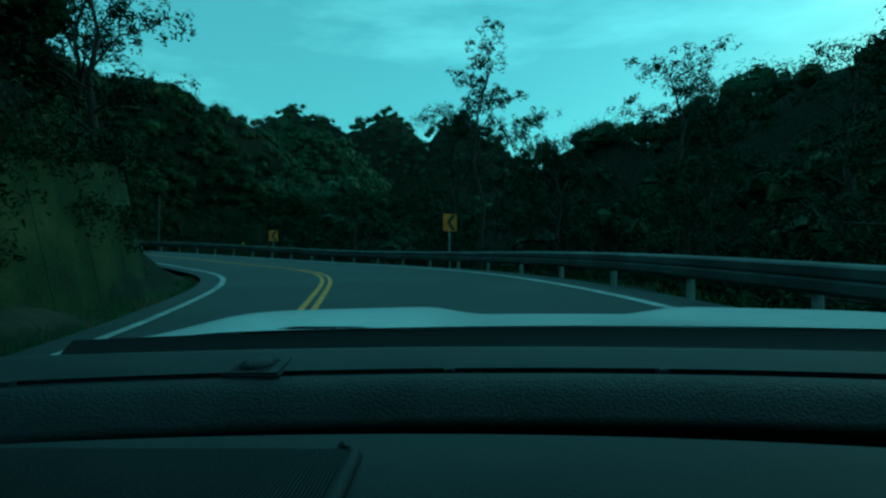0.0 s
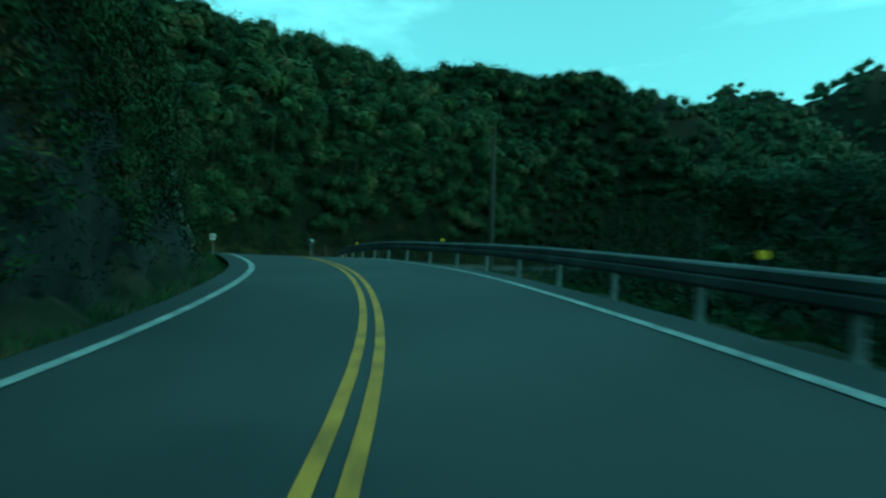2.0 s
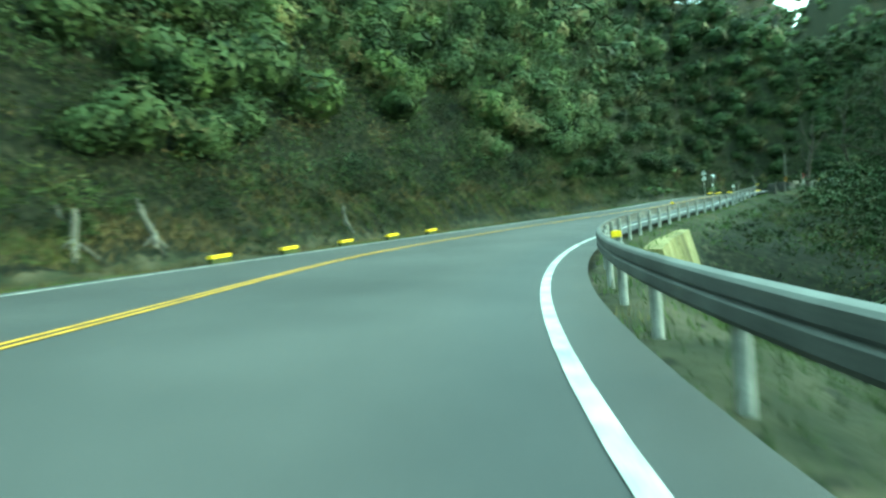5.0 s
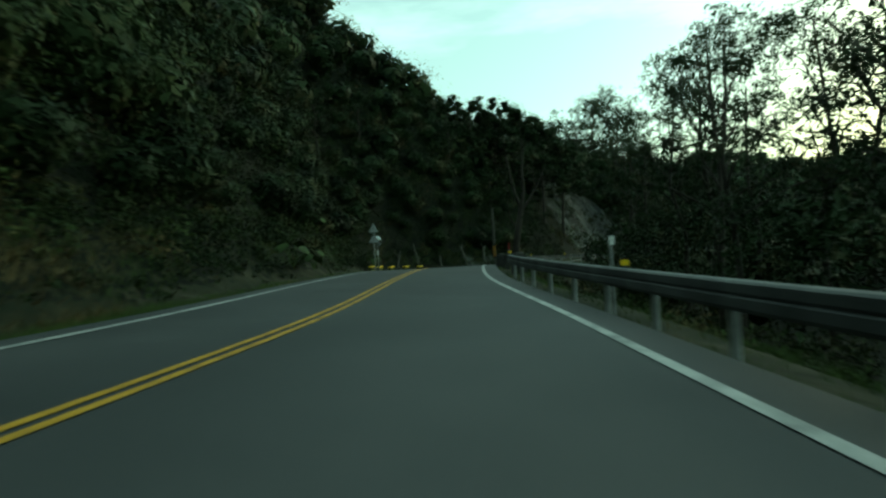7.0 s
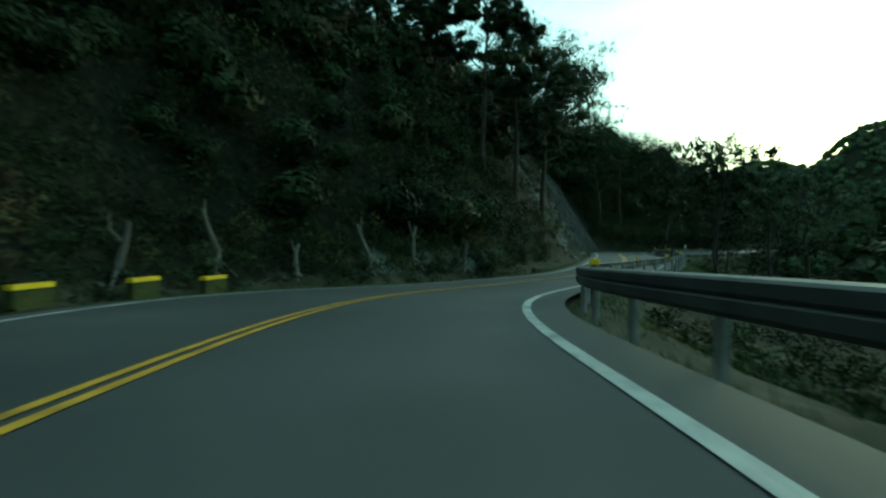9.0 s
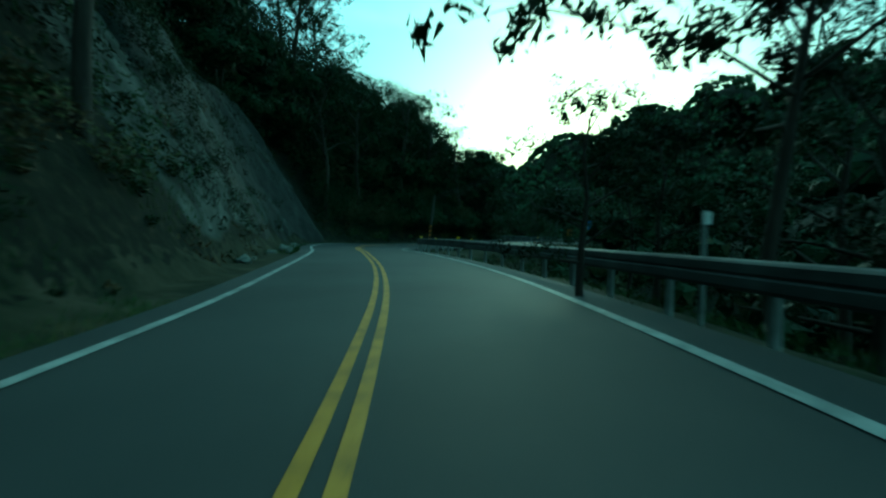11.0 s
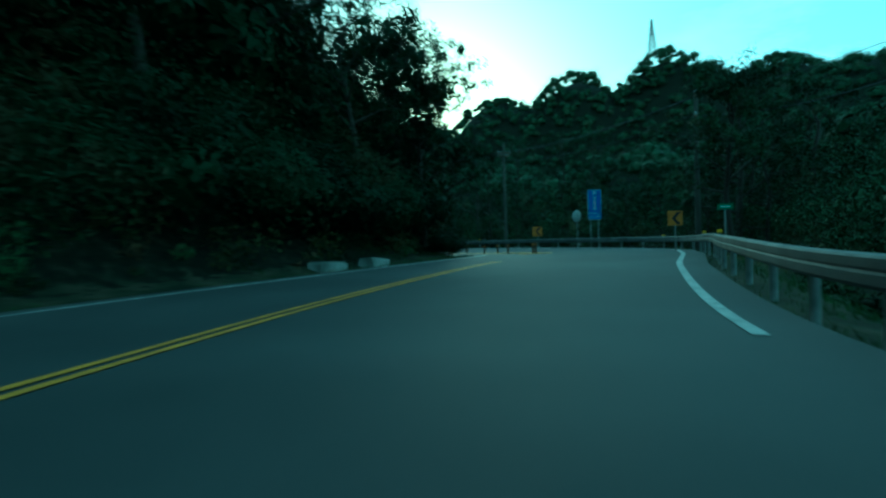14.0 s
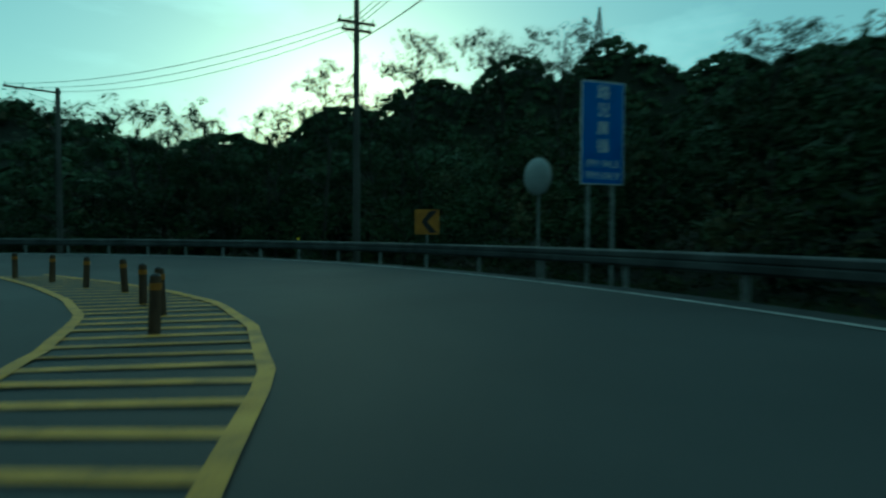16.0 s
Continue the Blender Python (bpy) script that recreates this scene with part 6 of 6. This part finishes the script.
# loudspeaker grille with its rim
bm = bmesh.new()
box(bm, XL + 0.06, 0.32, -0.1705, -0.082, 0.470, -0.1675, 0.001)
grille = part("speaker_grille", bm, BLACK, dash, "ribbed black loudspeaker grille")
bm = bmesh.new()
for k in range(150):
    x = -0.0845 - k * 0.0031
    if x > XL + 0.065:
        box(bm, x - 0.0008, 0.322, -0.1675, x + 0.0008, 0.462 if k < 3 else 0.467, -0.1655)
part("rib", bm, DASH, grille, "fine parallel ribs")
verts, faces = [], []
tube(verts, faces, [(-0.078, 0.31, -0.1675), (-0.0775, 0.40, -0.1675), (-0.077, 0.452, -0.1675), (-0.081, 0.468, -0.1675), (-0.094, 0.4735, -0.1675)], 0.0075, 0.006, 8)
raw("rim", verts, faces, DASH, grille, True)

# bonnet, with two bulges, cowl and wiper
verts, faces, nu, nv = [], [], 48, 26
for i in range(nu + 1):
    x = MIDLINE - HALF + 2 * HALF * i / nu
    e = abs(x - MIDLINE) / HALF
    for j in range(nv + 1):
        f = j / nv
        d = 1.10 - 0.19 * (x - MIDLINE) ** 2 + f * (0.95 - 0.25 * e * e)
        z = -0.130 - 0.014 * math.sin(min(f * 1.5, 1.0) * math.pi * 0.5) - 0.33 * max(f - 0.35, 0) ** 2 - 0.16 * max(e - 0.72, 0) ** 1.5
        z += 0.024 * float(ease(np.array(e), 0.2, 0.38) * (1 - ease(np.array(e), 0.8, 0.96))) * math.sin(min(f * 2.2, 1) * math.pi / 2)
        verts.append((x, d, z))
for i in range(nu):
    faces += [(i * (nv + 1) + j, (i + 1) * (nv + 1) + j, (i + 1) * (nv + 1) + j + 1, i * (nv + 1) + j + 1) for j in range(nv)]
raw("bonnet", verts, faces, PAINT, car, True)
loft("cowl", [(0.872, -0.16, 0.16), (0.91, -0.19, 0.16), (1.06, -0.16, 0.19), (1.10, -0.134, 0.19)], XL, XR, BLACK, car, "black cowl below the windscreen", mid=MIDLINE)
verts, faces = [], []
tube(verts, faces, [(-0.40, 1.03, -0.152), (-0.30, 1.04, -0.138), (-0.18, 1.06, -0.138), (0.05, 1.08, -0.150)], 0.016, 0.008, 8)
tagged(raw("wiper", verts, faces, BLACK, car, True), "black wiper arm")

# body below the windows: sides, nose, tail, floor, seats and wheels
def side_panel(sx):
    x = MIDLINE + sx * (HALF - 0.01)
    out = [(1.95, -0.33), (1.95, -0.62), (1.75, -0.8), (1.72, -0.62), (1.55, -0.5), (1.35, -0.46), (1.15, -0.5), (0.98, -0.62), (0.94, -0.84), (-0.98, -0.84),
           (-1.02, -0.62), (-1.18, -0.5), (-1.38, -0.46), (-1.58, -0.5), (-1.75, -0.62), (-1.8, -0.8), (-2.25, -0.7), (-2.3, -0.3), (-2.2, -0.16), (0.75, -0.18), (1.2, -0.2)]
    bm = bmesh.new()
    a = [bm.verts.new((x, y, z)) for y, z in out]
    b = [bm.verts.new((x - sx * 0.05, y, z)) for y, z in out]
    bm.faces.new(a)
    bm.faces.new(list(reversed(b)))
    for k in range(len(out)):
        bm.faces.new((a[k], b[k], b[(k + 1) % len(out)], a[(k + 1) % len(out)]))
    bmesh.ops.recalc_face_normals(bm, faces=bm.faces)
    p = part("side", bm, PAINT, car, "white painted side")
    for y0 in (-0.9, 0.05):
        bm = bmesh.new()
        box(bm, x - 0.012 + sx * 0.012, y0 + 0.05, -0.36, x + 0.012 + sx * 0.012, y0 + 0.22, -0.33, 0.006)
        part("door_handle", bm, PAINT, p)


for sx in (-1, 1):
    side_panel(sx)
bm = bmesh.new()
box(bm, MIDLINE - HALF + 0.03, 1.93, -0.78, MIDLINE + HALF - 0.03, 2.05, -0.42, 0.05)
nose = part("bumper", bm, PAINT, car)
bm = bmesh.new()
box(bm, MIDLINE - 0.5, 2.03, -0.66, MIDLINE + 0.5, 2.06, -0.5, 0.02)
part("air_intake", bm, BLACK, nose, "black air intake")
bm = bmesh.new()
box(bm, MIDLINE - HALF + 0.03, -2.34, -0.78, MIDLINE + HALF - 0.03, -2.2, -0.2, 0.05)
part("tail", bm, PAINT, car)
bm = bmesh.new()
box(bm, MIDLINE - HALF + 0.08, -2.2, -0.82, MIDLINE + HALF - 0.08, 1.93, -0.76, 0.02)
part("floor_pan", bm, BLACK, car)
# unseen roof, carried ahead of the eye to keep top light off the dashboard
bm = bmesh.new()
box(bm, MIDLINE - HALF + 0.1, -2.1, 0.40, MIDLINE + HALF - 0.1, 0.42, 0.45, 0.03)
part("roof", bm, PAINT, car)
for sx in (-1, 1):
    for name, a, b in (("windscreen_pillar", (0.62, -0.19), (0.36, 0.41)), ("door_pillar", (-0.75, -0.18), (-0.8, 0.41)), ("rear_pillar", (-2.1, -0.18), (-1.95, 0.41))):
        bm = bmesh.new()
        rod(bm, (MIDLINE + sx * (HALF - 0.03), a[0], a[1]), (MIDLINE + sx * (HALF - 0.14), b[0], b[1]), 0.045, sides=8)
        part(name, bm, BLACK, car)
    bm = bmesh.new()
    box(bm, MIDLINE + sx * 0.62 - 0.2, 1.9, -0.47, MIDLINE + sx * 0.62 + 0.2, 2.04, -0.35, 0.04)
    part("headlight", bm, LAMP, car, "clear headlight")
    bm = bmesh.new()
    box(bm, MIDLINE + sx * 0.38 - 0.25, -0.75, -0.62, MIDLINE + sx * 0.38 + 0.25, -0.25, -0.42, 0.06)
    seat = part("seat", bm, CLOTH, car, "dark cloth seat")
    bm = bmesh.new()
    box(bm, MIDLINE + sx * 0.38 - 0.24, -0.92, -0.5, MIDLINE + sx * 0.38 + 0.24, -0.74, 0.15, 0.06)
    part("backrest", bm, CLOTH, seat)
    for y in (1.35, -1.38):
        x = MIDLINE + sx * (HALF - 0.13)
        axle = -1.04 + 0.053 * y + 0.055 * x + 0.34
        bm = bmesh.new()
        rod(bm, (x - 0.11, y, axle), (x + 0.11, y, axle), 0.34, sides=32)
        bmesh.ops.bevel(bm, geom=[e for e in bm.edges if abs(e.verts[0].co.x - e.verts[1].co.x) < 0.001], offset=0.03, segments=2, affect="EDGES")
        tyre = part("wheel", bm, RUBBER, car, "black tyre")
        bm = bmesh.new()
        rod(bm, (x + sx * 0.09, y, axle), (x + sx * 0.118, y, axle), 0.22, 0.21, 24)
        part("rim", bm, ALLOY, tyre, "grey alloy rim")
tagged(car, "white car with dark grained dashboard on the road", "car")
